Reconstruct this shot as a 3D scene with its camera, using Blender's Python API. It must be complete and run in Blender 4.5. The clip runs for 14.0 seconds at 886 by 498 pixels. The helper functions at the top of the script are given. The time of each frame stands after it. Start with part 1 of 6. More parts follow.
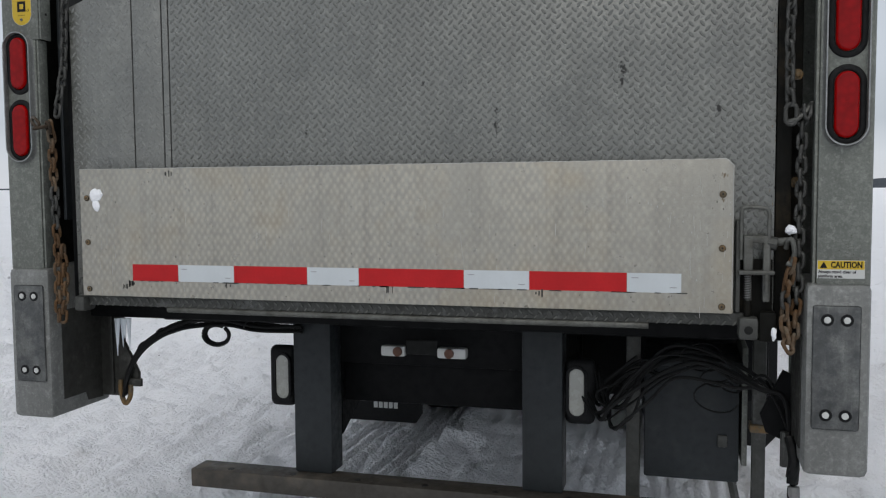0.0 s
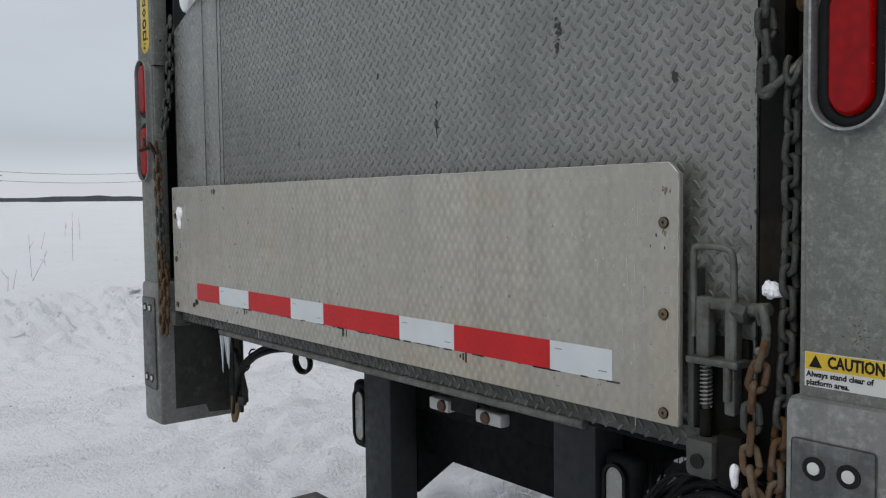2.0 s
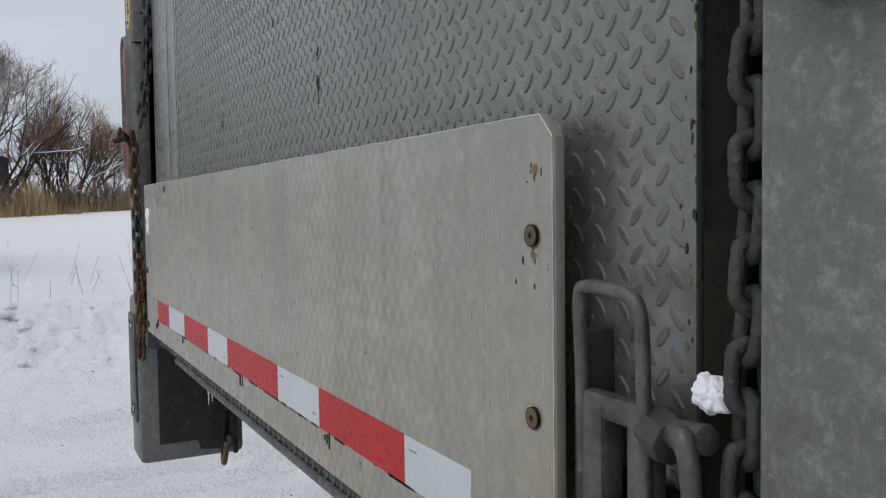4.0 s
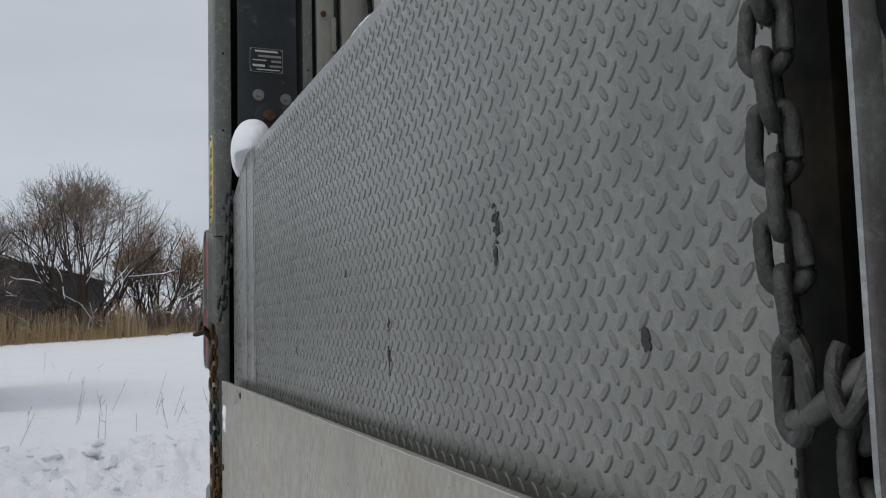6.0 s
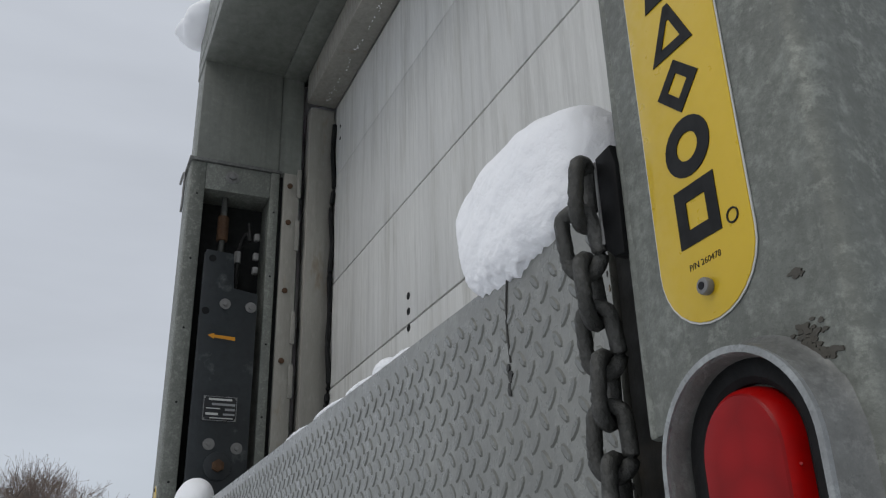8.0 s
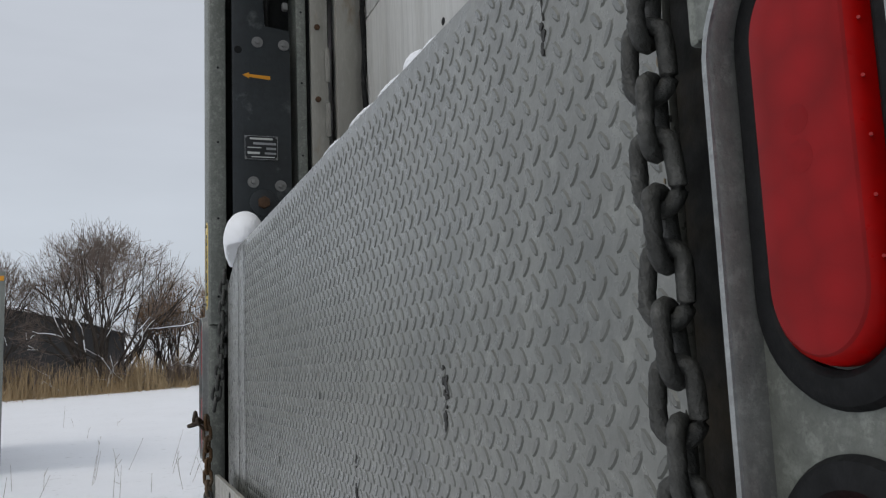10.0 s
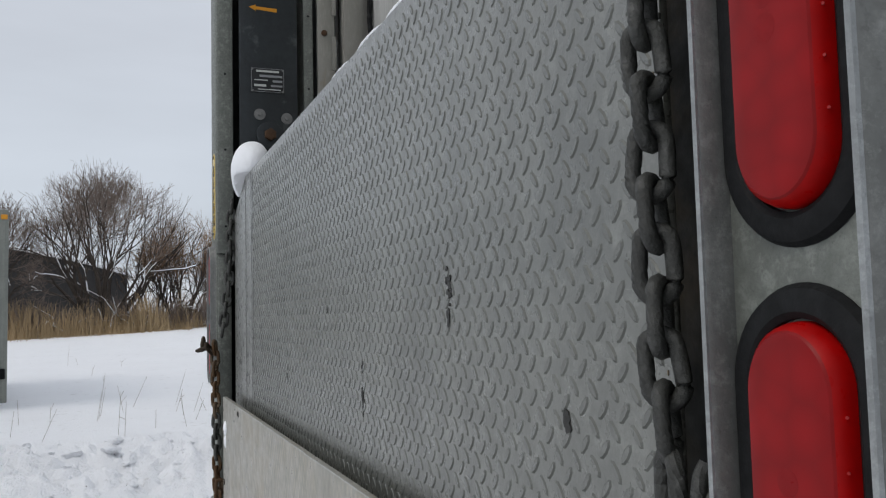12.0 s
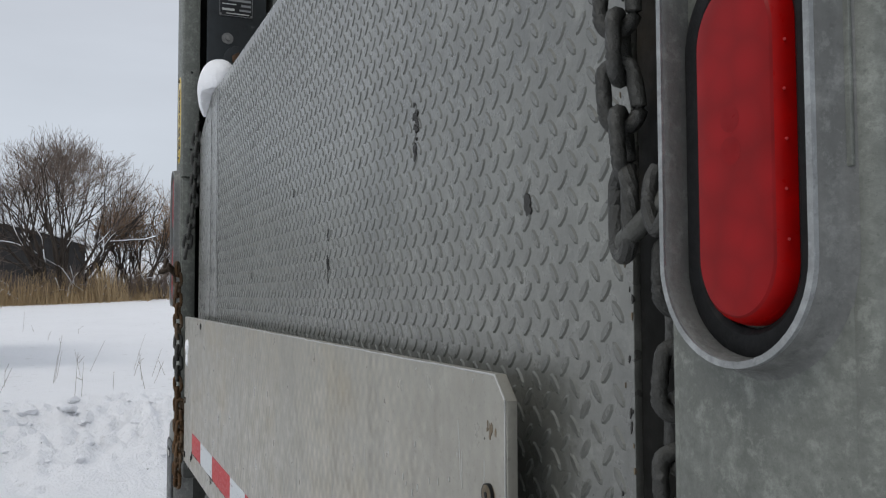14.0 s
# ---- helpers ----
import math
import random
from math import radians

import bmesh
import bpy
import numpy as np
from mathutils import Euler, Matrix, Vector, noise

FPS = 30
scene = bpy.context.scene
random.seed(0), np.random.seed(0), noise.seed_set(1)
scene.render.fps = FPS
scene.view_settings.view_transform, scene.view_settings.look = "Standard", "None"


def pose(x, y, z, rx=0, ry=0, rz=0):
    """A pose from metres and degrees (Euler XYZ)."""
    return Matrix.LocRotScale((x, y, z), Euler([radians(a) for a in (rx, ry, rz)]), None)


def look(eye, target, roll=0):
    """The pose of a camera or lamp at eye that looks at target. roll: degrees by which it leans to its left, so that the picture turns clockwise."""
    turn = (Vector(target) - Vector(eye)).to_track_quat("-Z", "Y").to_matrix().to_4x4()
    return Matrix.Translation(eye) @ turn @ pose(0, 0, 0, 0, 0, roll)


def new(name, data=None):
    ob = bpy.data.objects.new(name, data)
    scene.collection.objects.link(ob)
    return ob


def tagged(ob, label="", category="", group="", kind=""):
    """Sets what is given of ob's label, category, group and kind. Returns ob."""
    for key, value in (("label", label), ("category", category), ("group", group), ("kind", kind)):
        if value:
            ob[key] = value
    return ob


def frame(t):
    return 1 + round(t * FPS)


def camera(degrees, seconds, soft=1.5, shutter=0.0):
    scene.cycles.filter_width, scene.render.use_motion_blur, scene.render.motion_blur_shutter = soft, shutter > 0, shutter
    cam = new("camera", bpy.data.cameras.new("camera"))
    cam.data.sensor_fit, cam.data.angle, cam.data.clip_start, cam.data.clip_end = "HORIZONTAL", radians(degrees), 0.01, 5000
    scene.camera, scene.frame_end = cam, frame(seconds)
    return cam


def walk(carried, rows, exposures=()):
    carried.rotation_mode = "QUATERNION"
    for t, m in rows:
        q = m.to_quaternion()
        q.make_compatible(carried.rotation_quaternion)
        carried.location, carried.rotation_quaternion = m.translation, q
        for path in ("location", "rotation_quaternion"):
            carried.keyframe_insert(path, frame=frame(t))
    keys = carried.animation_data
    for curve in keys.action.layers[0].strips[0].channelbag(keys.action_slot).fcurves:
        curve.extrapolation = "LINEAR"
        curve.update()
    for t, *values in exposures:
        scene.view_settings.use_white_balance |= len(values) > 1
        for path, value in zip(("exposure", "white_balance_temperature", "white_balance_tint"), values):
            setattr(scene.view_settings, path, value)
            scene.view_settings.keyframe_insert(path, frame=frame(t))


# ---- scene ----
cam = camera(54.0, 14.0, soft=1.2)
PATH = [
    (0, (0.850, -2.420, 1.487), (0.313, -0.499, 1.352), -0.47),
    (0.5, (1.254, -2.151, 1.495), (0.423, -0.336, 1.365), -0.64),
    (1, (1.573, -1.836, 1.472), (0.460, -0.179, 1.352), -0.75),
    (1.5, (1.717, -1.482, 1.475), (0.288, -0.088, 1.363), -0.75),
    (2, (1.770, -1.139, 1.507), (0.212, 0.109, 1.398), -0.71),
    (2.2, (1.780, -0.997, 1.495), (0.208, 0.235, 1.386), -0.66),
    (4.3, (1.466, -0.395, 1.494), (-0.340, 0.460, 1.397), -0.80),
    (4.5, (1.452, -0.393, 1.510), (-0.368, 0.431, 1.413), -0.83),
    (5, (1.442, -0.389, 1.552), (-0.396, 0.394, 1.457), -0.82),
    (5.5, (1.457, -0.382, 1.624), (-0.387, 0.385, 1.531), -1.13),
    (6, (1.472, -0.379, 1.714), (-0.376, 0.370, 1.878), -1.49),
    (6.5, (1.480, -0.368, 1.800), (-0.344, 0.351, 2.194), -1.44),
    (7, (1.480, -0.334, 1.866), (-0.314, 0.359, 2.416), -1.70),
    (7.5, (1.504, -0.334, 1.879), (-0.218, 0.405, 2.577), -1.50),
    (8, (1.532, -0.332, 1.893), (-0.140, 0.422, 2.690), -1.57),
    (8.5, (1.504, -0.315, 1.873), (-0.168, 0.436, 2.672), -1.69),
    (9, (1.480, -0.301, 1.844), (-0.291, 0.448, 2.394), -1.83),
    (9.2, (1.473, -0.299, 1.850), (-0.346, 0.445, 2.224), -3.55),
    (11.3, (1.533, -0.324, 1.787), (-0.325, 0.390, 1.978), -0.94),
    (11.5, (1.534, -0.325, 1.790), (-0.328, 0.387, 1.959), -0.87),
    (12, (1.536, -0.328, 1.781), (-0.330, 0.376, 1.931), -1.41),
    (12.5, (1.552, -0.336, 1.780), (-0.308, 0.388, 1.900), -0.97),
    (13, (1.553, -0.339, 1.765), (-0.299, 0.411, 1.858), -0.70),
    (13.5, (1.547, -0.328, 1.719), (-0.302, 0.432, 1.790), -0.78),
    (14, (1.549, -0.338, 1.624), (-0.289, 0.444, 1.728), -0.18),
]
walk(cam, [(t, look(eye, target, roll)) for t, eye, target, roll in PATH],
     [(0, -0.03), (2.2, -0.09), (4.5, -0.04), (5.2, -0.1), (6, -0.15), (7.5, -0.09), (8.3, -0.17), (9, -0.27), (10, -0.06), (11.5, 0.07), (14, 0.03)])

# ---- daylight: an overcast winter sky and a weak, wide sun behind it ----
world = bpy.data.worlds.new("overcast_sky")
scene.world = world
world.use_nodes = True
wn, wl = world.node_tree.nodes, world.node_tree.links
for n in list(wn):
    wn.remove(n)
w_out, w_bg = wn.new("ShaderNodeOutputWorld"), wn.new("ShaderNodeBackground")
w_sky = wn.new("ShaderNodeTexSky")
w_sky.sky_type, w_sky.sun_disc = "NISHITA", False
w_sky.sun_elevation, w_sky.sun_rotation = radians(50), radians(167)
w_sky.air_density, w_sky.dust_density = 1.5, 4.0
w_co, w_sep = wn.new("ShaderNodeTexCoord"), wn.new("ShaderNodeSeparateXYZ")
w_ramp, w_map, w_noise = wn.new("ShaderNodeValToRGB"), wn.new("ShaderNodeMapping"), wn.new("ShaderNodeTexNoise")
w_mix, w_cloud, w_scale = wn.new("ShaderNodeMix"), wn.new("ShaderNodeMix"), wn.new("ShaderNodeVectorMath")
w_mix.data_type = w_cloud.data_type = "RGBA"
wl.new(w_co.outputs["Generated"], w_sep.inputs[0])
wl.new(w_sep.outputs["Z"], w_ramp.inputs["Fac"])
el = w_ramp.color_ramp.elements
el[0].position, el[0].color = 0.0, (0.82, 0.85, 0.90, 1)
el[1].position, el[1].color = 1.0, (0.93, 0.97, 1.03, 1)
for at, col in ((0.035, (0.78, 0.83, 0.90, 1)), (0.07, (0.61, 0.67, 0.75, 1)), (0.13, (0.69, 0.75, 0.84, 1)), (0.30, (0.665, 0.705, 0.78, 1)), (0.62, (0.69, 0.73, 0.80, 1))):
    e = el.new(at)
    e.color = col
w_map.inputs["Scale"].default_value = (2.0, 2.0, 9.0)
wl.new(w_co.outputs["Generated"], w_map.inputs["Vector"])
wl.new(w_map.outputs[0], w_noise.inputs["Vector"])
w_noise.inputs["Scale"].default_value, w_noise.inputs["Detail"].default_value = 1.6, 4.0
w_cloud.blend_type = "MULTIPLY"
w_cloud.inputs["Factor"].default_value = 0.22
wl.new(w_ramp.outputs[0], w_cloud.inputs["A"])
wl.new(w_noise.outputs["Fac"], w_cloud.inputs["B"])
w_scale.operation = "SCALE"
w_scale.inputs["Scale"].default_value = 0.1
wl.new(w_sky.outputs[0], w_scale.inputs[0])
w_mix.inputs["Factor"].default_value = 0.9
wl.new(w_scale.outputs[0], w_mix.inputs["A"])
wl.new(w_cloud.outputs["Result"], w_mix.inputs["B"])
wl.new(w_mix.outputs["Result"], w_bg.inputs["Color"])
w_bg.inputs["Strength"].default_value = 1.0
wl.new(w_bg.outputs[0], w_out.inputs[0])
sun_data = bpy.data.lights.new("sun", "SUN")
sun_data.energy, sun_data.angle, sun_data.color = 0.7, radians(30), (1.0, 0.96, 0.9)
sun = new("sun", sun_data)
sun.matrix_world = look((2, -9, 11), (0, 0, 0))

# ---- materials ----
def material(name, color, rough=0.5, metal=0.0, dark=0.75, scale=6.0, fine=60.0, bump=0.0, bump_scale=80.0, stretch=(1, 1, 1),
             coat=0.0, other=None, amount=0.0, patch=2.5, rough_var=0.15, random=0.0, spec=0.5, grit=0.0, drip=0.0, depth=0.004, band=0.0, speck=210.0, mottle=0.0):
    """Base colour varied at two scales, an optional second colour in patches (dirt, rust), and fine relief."""
    m = bpy.data.materials.new(name)
    m.use_nodes = True
    nodes, links = m.node_tree.nodes, m.node_tree.links
    bsdf = nodes["Principled BSDF"]
    co, mp = nodes.new("ShaderNodeNewGeometry"), nodes.new("ShaderNodeMapping")
    mp.inputs["Scale"].default_value = stretch
    links.new(co.outputs["Position"], mp.inputs["Vector"])

    def noise_at(s, detail=4.0, rough_=0.55):
        n = nodes.new("ShaderNodeTexNoise")
        n.inputs["Scale"].default_value, n.inputs["Detail"].default_value, n.inputs["Roughness"].default_value = s, detail, rough_
        links.new(mp.outputs[0], n.inputs["Vector"])
        return n.outputs["Fac"]

    def span(fac, lo, hi, a, b):
        r = nodes.new("ShaderNodeMapRange")
        for key, v in zip(("From Min", "From Max", "To Min", "To Max"), (lo, hi, a, b)):
            r.inputs[key].default_value = v
        links.new(fac, r.inputs["Value"])
        return r.outputs[0]

    def mixed(fac, a, b):
        x = nodes.new("ShaderNodeMix")
        x.data_type = "RGBA"
        for key, v in (("Factor", fac), ("A", a), ("B", b)):
            if isinstance(v, (tuple, float, int)):
                x.inputs[key].default_value = v
            else:
                links.new(v, x.inputs[key])
        return x.outputs["Result"]

    col = (*color, 1)
    low = tuple(c * dark for c in color) + (1,)
    big, small = noise_at(scale), noise_at(fine, 3.0)
    c = mixed(span(big, 0.3, 0.72, 0, 1), low, col)
    c = mixed(span(small, 0.35, 0.75, 0, 0.5), c, low)
    if other:
        c = mixed(span(noise_at(patch, 6.0, 0.65), 0.62 - 0.3 * amount, 0.74 - 0.2 * amount, 0, 0.85), c, (*other, 1))
    if band:
        wide = nodes.new("ShaderNodeMapping")
        wide.inputs["Scale"].default_value = (15, 15, 1.1)
        links.new(co.outputs["Position"], wide.inputs["Vector"])
        n = nodes.new("ShaderNodeTexNoise")
        n.inputs["Scale"].default_value, n.inputs["Detail"].default_value, n.inputs["Roughness"].default_value = 1.0, 8.0, 0.72
        links.new(wide.outputs[0], n.inputs["Vector"])
        c = mixed(span(n.outputs["Fac"], 0.43, 0.60, 0, band), c, tuple(v * 0.42 for v in color) + (1,))
    if drip:
        long = nodes.new("ShaderNodeMapping")
        long.inputs["Scale"].default_value = (38, 38, 1.3)
        links.new(co.outputs["Position"], long.inputs["Vector"])
        n = nodes.new("ShaderNodeTexNoise")
        n.inputs["Scale"].default_value, n.inputs["Detail"].default_value = 1.0, 5.0
        links.new(long.outputs[0], n.inputs["Vector"])
        c = mixed(span(n.outputs["Fac"], 0.50, 0.75, 0, drip), c, tuple(v * 0.45 for v in color) + (1,))
    if grit:
        c = mixed(span(noise_at(speck, 2.0, 0.7), 0.60, 0.70, 0, grit), c, tuple(v * 0.35 for v in color) + (1,))
        c = mixed(span(noise_at(34, 6.0, 0.75), 0.52, 0.70, 0, grit), c, tuple(min(v * 1.45, 0.9) for v in color) + (1,))
    if mottle:
        c = mixed(span(noise_at(170, 8.0, 0.85), 0.42, 0.58, 0, mottle), c, tuple(v * 0.6 for v in color) + (1,))
        c = mixed(span(noise_at(70, 8.0, 0.8), 0.52, 0.62, 0, mottle), c, tuple(min(v * 1.3, 0.9) for v in color) + (1,))
    if random:
        info = nodes.new("ShaderNodeObjectInfo")
        c = mixed(span(info.outputs["Random"], 0, 1, 0, random), c, low)
    links.new(c, bsdf.inputs["Base Color"])
    links.new(span(small, 0.3, 0.7, max(rough - rough_var, 0.03), min(rough + rough_var, 1)), bsdf.inputs["Roughness"])
    bsdf.inputs["Metallic"].default_value = metal
    bsdf.inputs["Specular IOR Level"].default_value = spec
    bsdf.inputs["Coat Weight"].default_value = coat
    if bump:
        b = nodes.new("ShaderNodeBump")
        b.inputs["Strength"].default_value, b.inputs["Distance"].default_value = bump, depth
        links.new(noise_at(bump_scale, 5.0, 0.6), b.inputs["Height"])
        links.new(b.outputs[0], bsdf.inputs["Normal"])
    return m


GALV = material("galvanised_steel", (0.226, 0.240, 0.214), 0.55, 0.25, 0.62, 20, 170, 0.3, 120, other=(0.145, 0.15, 0.133), amount=0.36, patch=7.0, grit=0.6, drip=0.5, band=0.5, speck=560.0, mottle=0.6)
GALV_EDGE = material("galvanised_rim", (0.20, 0.205, 0.195), 0.5, 0.3, 0.6, 24, 150, 0.25, 120, grit=0.45, band=0.4, mottle=0.5)
SHOE_STEEL = material("dull_shoe_steel", (0.265, 0.272, 0.26), 0.55, 0.25, 0.65, 5, 45, 0.3, 100, other=(0.17, 0.175, 0.165), amount=0.3, patch=7, grit=0.5, drip=0.4, band=0.6, mottle=0.4)
GALV_DARK = material("weathered_galvanised_plate", (0.075, 0.077, 0.07), 0.55, 0.3, 0.55, 7, 50, 0.35, 90, other=(0.19, 0.195, 0.19), amount=0.15, patch=9, grit=0.4, drip=0.4)
TREAD = material("worn_tread_plate", (0.206, 0.210, 0.187), 0.32, 0.34, 0.66, 3.2, 40, 0.25, 150, other=(0.105, 0.11, 0.10), amount=0.42, patch=3.9, grit=0.5, drip=0.25, band=0.32, spec=1.0)
LUG = material("tread_plate_lug", (0.160, 0.164, 0.146), 0.32, 0.32, 0.62, 3.2, 60, 0.2, 150, other=(0.13, 0.14, 0.133), amount=0.46, patch=3.4, grit=0.4)
# flanks of the bars: their shade is put into this duller colour
LUG_FOOT = material("shaded_bar_flank", (0.158, 0.163, 0.147), 0.5, 0.15, 0.6, 9, 60)
for _m in (TREAD, LUG):
    _b = _m.node_tree.nodes["Principled BSDF"]
    _b.inputs["Coat Weight"].default_value, _b.inputs["Coat Roughness"].default_value, _b.inputs["Coat IOR"].default_value = 0.8, 0.42, 1.6
DENT = material("dark_scuff", (0.045, 0.045, 0.042), 0.7, 0.1, 0.6, 30, 120, 0.3, 200)
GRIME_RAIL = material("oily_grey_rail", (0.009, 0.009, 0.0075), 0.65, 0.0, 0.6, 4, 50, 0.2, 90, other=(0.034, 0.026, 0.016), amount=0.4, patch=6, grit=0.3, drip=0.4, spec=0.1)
LATCH = material("grimy_latch_steel", (0.15, 0.153, 0.138), 0.5, 0.35, 0.5, 14, 90, 0.4, 130, other=(0.05, 0.048, 0.04), amount=0.4, patch=22, grit=0.4)
BOLT_PLATE = material("stained_bolt_plate", (0.10, 0.106, 0.107), 0.55, 0.2, 0.6, 9, 60, 0.3, 90, other=(0.22, 0.225, 0.215), amount=0.5, patch=14, grit=0.6, band=0.6, mottle=0.5)
BROWN_CAP = material("brown_lamp_cap", (0.13, 0.055, 0.03), 0.6, 0.0, 0.6, 30, 120)
ALU_EDGE = material("cut_aluminium_edge", (0.56, 0.56, 0.54), 0.45, 0.5, 0.75, 9, 70, 0.2, 120)
TAPE_RED = material("red_reflective_tape", (0.50, 0.013, 0.016), 0.45, 0.0, 0.8, 14, 140, 0.08, 300, spec=0.25)
TAPE_WHITE = material("white_reflective_tape", (0.57, 0.61, 0.63), 0.4, 0.0, 0.9, 14, 140, 0.08, 300)
SCREW = material("stainless_screw", (0.17, 0.135, 0.085), 0.5, 0.5, 0.6, 30, 200, other=(0.19, 0.11, 0.04), amount=0.7, patch=60)
STAIN = material("rust_stain", (0.22, 0.17, 0.11), 0.6, 0.2, 0.6, 40, 160)
BLACK_PAINT = material("black_chassis_paint", (0.006, 0.0065, 0.007), 0.6, 0.0, 0.6, 4, 40, 0.15, 60, other=(0.014, 0.0145, 0.0145), amount=0.2, patch=5, spec=0.12)
POST_PAINT = material("dark_blue_grey_paint", (0.027, 0.032, 0.035), 0.55, 0.0, 0.7, 4, 40, 0.15, 60, other=(0.035, 0.038, 0.038), amount=0.1, patch=8, spec=0.3)
BUMPER = material("dirty_bumper_paint", (0.05, 0.045, 0.037), 0.65, 0.0, 0.55, 6, 40, 0.4, 60, other=(0.13, 0.11, 0.085), amount=0.3, patch=5)
RUBBER = material("black_rubber", (0.008, 0.0085, 0.009), 0.65, 0.0, 0.75, 12, 90, 0.2, 160, spec=0.22)
CABLE = material("cable_sheath", (0.010, 0.0105, 0.0105), 0.5, 0.0, 0.7, 12, 60, random=0.4, spec=0.18)
CHAIN = material("grey_chain_steel", (0.07, 0.071, 0.065), 0.55, 0.25, 0.55, 25, 140, 0.5, 240, other=(0.16, 0.16, 0.15), amount=0.2, patch=30, random=0.35)
DARK_RUST = material("dark_rusty_chain_steel", (0.062, 0.04, 0.022), 0.75, 0.15, 0.5, 20, 120, 0.5, 220, other=(0.11, 0.1, 0.085), amount=0.2, patch=20)
RUST_CHAIN = material("rusty_chain_steel", (0.155, 0.078, 0.027), 0.8, 0.1, 0.42, 16, 120, 0.6, 220, other=(0.17, 0.15, 0.115), amount=0.5, patch=13, random=0.5)
YELLOW = material("yellow_decal", (0.59, 0.40, 0.010), 0.4, 0.0, 0.93, 10, 90, 0.05, 60, coat=0.3)
INK = material("black_ink", (0.008, 0.0085, 0.009), 0.5, 0.0, 0.9, 10, 90, spec=0.2)
GREY_INK = material("grey_print", (0.32, 0.33, 0.34), 0.5)
LABEL_WHITE = material("white_label_vinyl", (0.55, 0.56, 0.54), 0.4, 0.0, 0.93, 10, 90, coat=0.2)
# paler than the rim: the highlight on its edge is put into the colour
RIM_EDGE = material("highlighted_rim_edge", (0.36, 0.375, 0.375), 0.45, 0.4, 0.6, 30, 160, 0.2, 140, grit=0.5, mottle=0.4)
LABEL_RED = material("orange_red_print", (0.62, 0.13, 0.04), 0.45)
LABEL_BLUE = material("blue_print", (0.02, 0.09, 0.32), 0.45)
ORANGE = material("orange_arrow_decal", (0.70, 0.30, 0.01), 0.5)
DOOR = material("white_door_panel", (0.64, 0.645, 0.625), 0.5, 0.0, 0.86, 1.4, 30, 0.08, 50, (6, 6, 0.45), other=(0.46, 0.46, 0.43), amount=0.34, patch=4, drip=0.45, grit=0.2)
CREAM = material("cream_door_frame", (0.32, 0.31, 0.275), 0.5, 0.05, 0.75, 3, 40, 0.15, 80, (2, 2, 0.6), other=(0.2, 0.15, 0.1), amount=0.08, patch=7, grit=0.25, drip=0.4)
FRAME_GREY = material("weathered_body_frame", (0.224, 0.237, 0.21), 0.5, 0.15, 0.7, 3, 40, 0.2, 80, grit=0.25, drip=0.35, band=0.35)
BODY_WHITE = material("white_box_body", (0.78, 0.79, 0.8), 0.4, 0.0, 0.93, 2, 30)
# near-black: the shade of recesses and gaps is put into this colour
INSIDE = material("shaded_recess", (0.018, 0.019, 0.018), 0.7, 0.0, 0.5, 6, 40, 0.3, 60, spec=0.2)
RUNNER = material("dark_runner_plate", (0.026, 0.032, 0.036), 0.45, 0.2, 0.6, 6, 40, 0.2, 90, other=(0.13, 0.14, 0.14), amount=0.08, patch=9)
WASHER = material("zinc_washer", (0.24, 0.24, 0.235), 0.5, 0.4, 0.7, 30, 120)
RUST = material("rusty_bolt", (0.11, 0.055, 0.025), 0.8, 0.1, 0.5, 40, 160, 0.5, 240)
NAMEPLATE = material("black_data_plate", (0.02, 0.022, 0.024), 0.4, 0.3)
LAMP_WHITE = material("clear_lamp_lens", (0.36, 0.365, 0.33), 0.25, 0.0, 0.9, 8, 60, coat=0.6)
SNOW = material("fresh_snow", (0.88, 0.895, 0.92), 0.8, 0.0, 0.97, 3, 60, 0.5, 170, depth=0.003)
GROUND = material("packed_snow", (0.92, 0.93, 0.955), 0.7, 0.0, 0.96, 0.9, 9, 0.9, 40, other=(0.62, 0.62, 0.62), amount=0.04, patch=6, depth=0.045)
BARK = material("grey_brown_bark", (0.075, 0.058, 0.046), 0.85, 0.0, 0.55, 2, 12, random=0.2)
RED_TWIG = material("orange_brown_twigs", (0.29, 0.18, 0.10), 0.85, 0.0, 0.6, 0.5, 4)
TWIG = material("reddish_twigs", (0.225, 0.175, 0.145), 0.85, 0.0, 0.65, 0.5, 4)
REED = material("dry_reeds", (0.46, 0.33, 0.18), 0.8, 0.0, 0.6, 1.0, 5)
WEED = material("dead_weed_stalk", (0.22, 0.17, 0.12), 0.85)
BARN = material("dark_barn_boards", (0.045, 0.043, 0.043), 0.8, 0.0, 0.6, 1.5, 6, stretch=(1, 6, 0.6))
FAR_WOOD = material("far_woods", (0.06, 0.072, 0.085), 0.9, 0.0, 0.7, 0.02, 0.2)
PYLON = material("pylon_steel", (0.15, 0.165, 0.18), 0.6, 0.3)
WEB_STEEL = material("grimy_bracket_steel", (0.05, 0.05, 0.044), 0.6, 0.2, 0.5, 6, 45, 0.3, 80, other=(0.12, 0.118, 0.105), amount=0.18, patch=8, grit=0.4, drip=0.6)
ICE = material("icicle_ice", (0.75, 0.8, 0.84), 0.15, 0.0, 0.95)


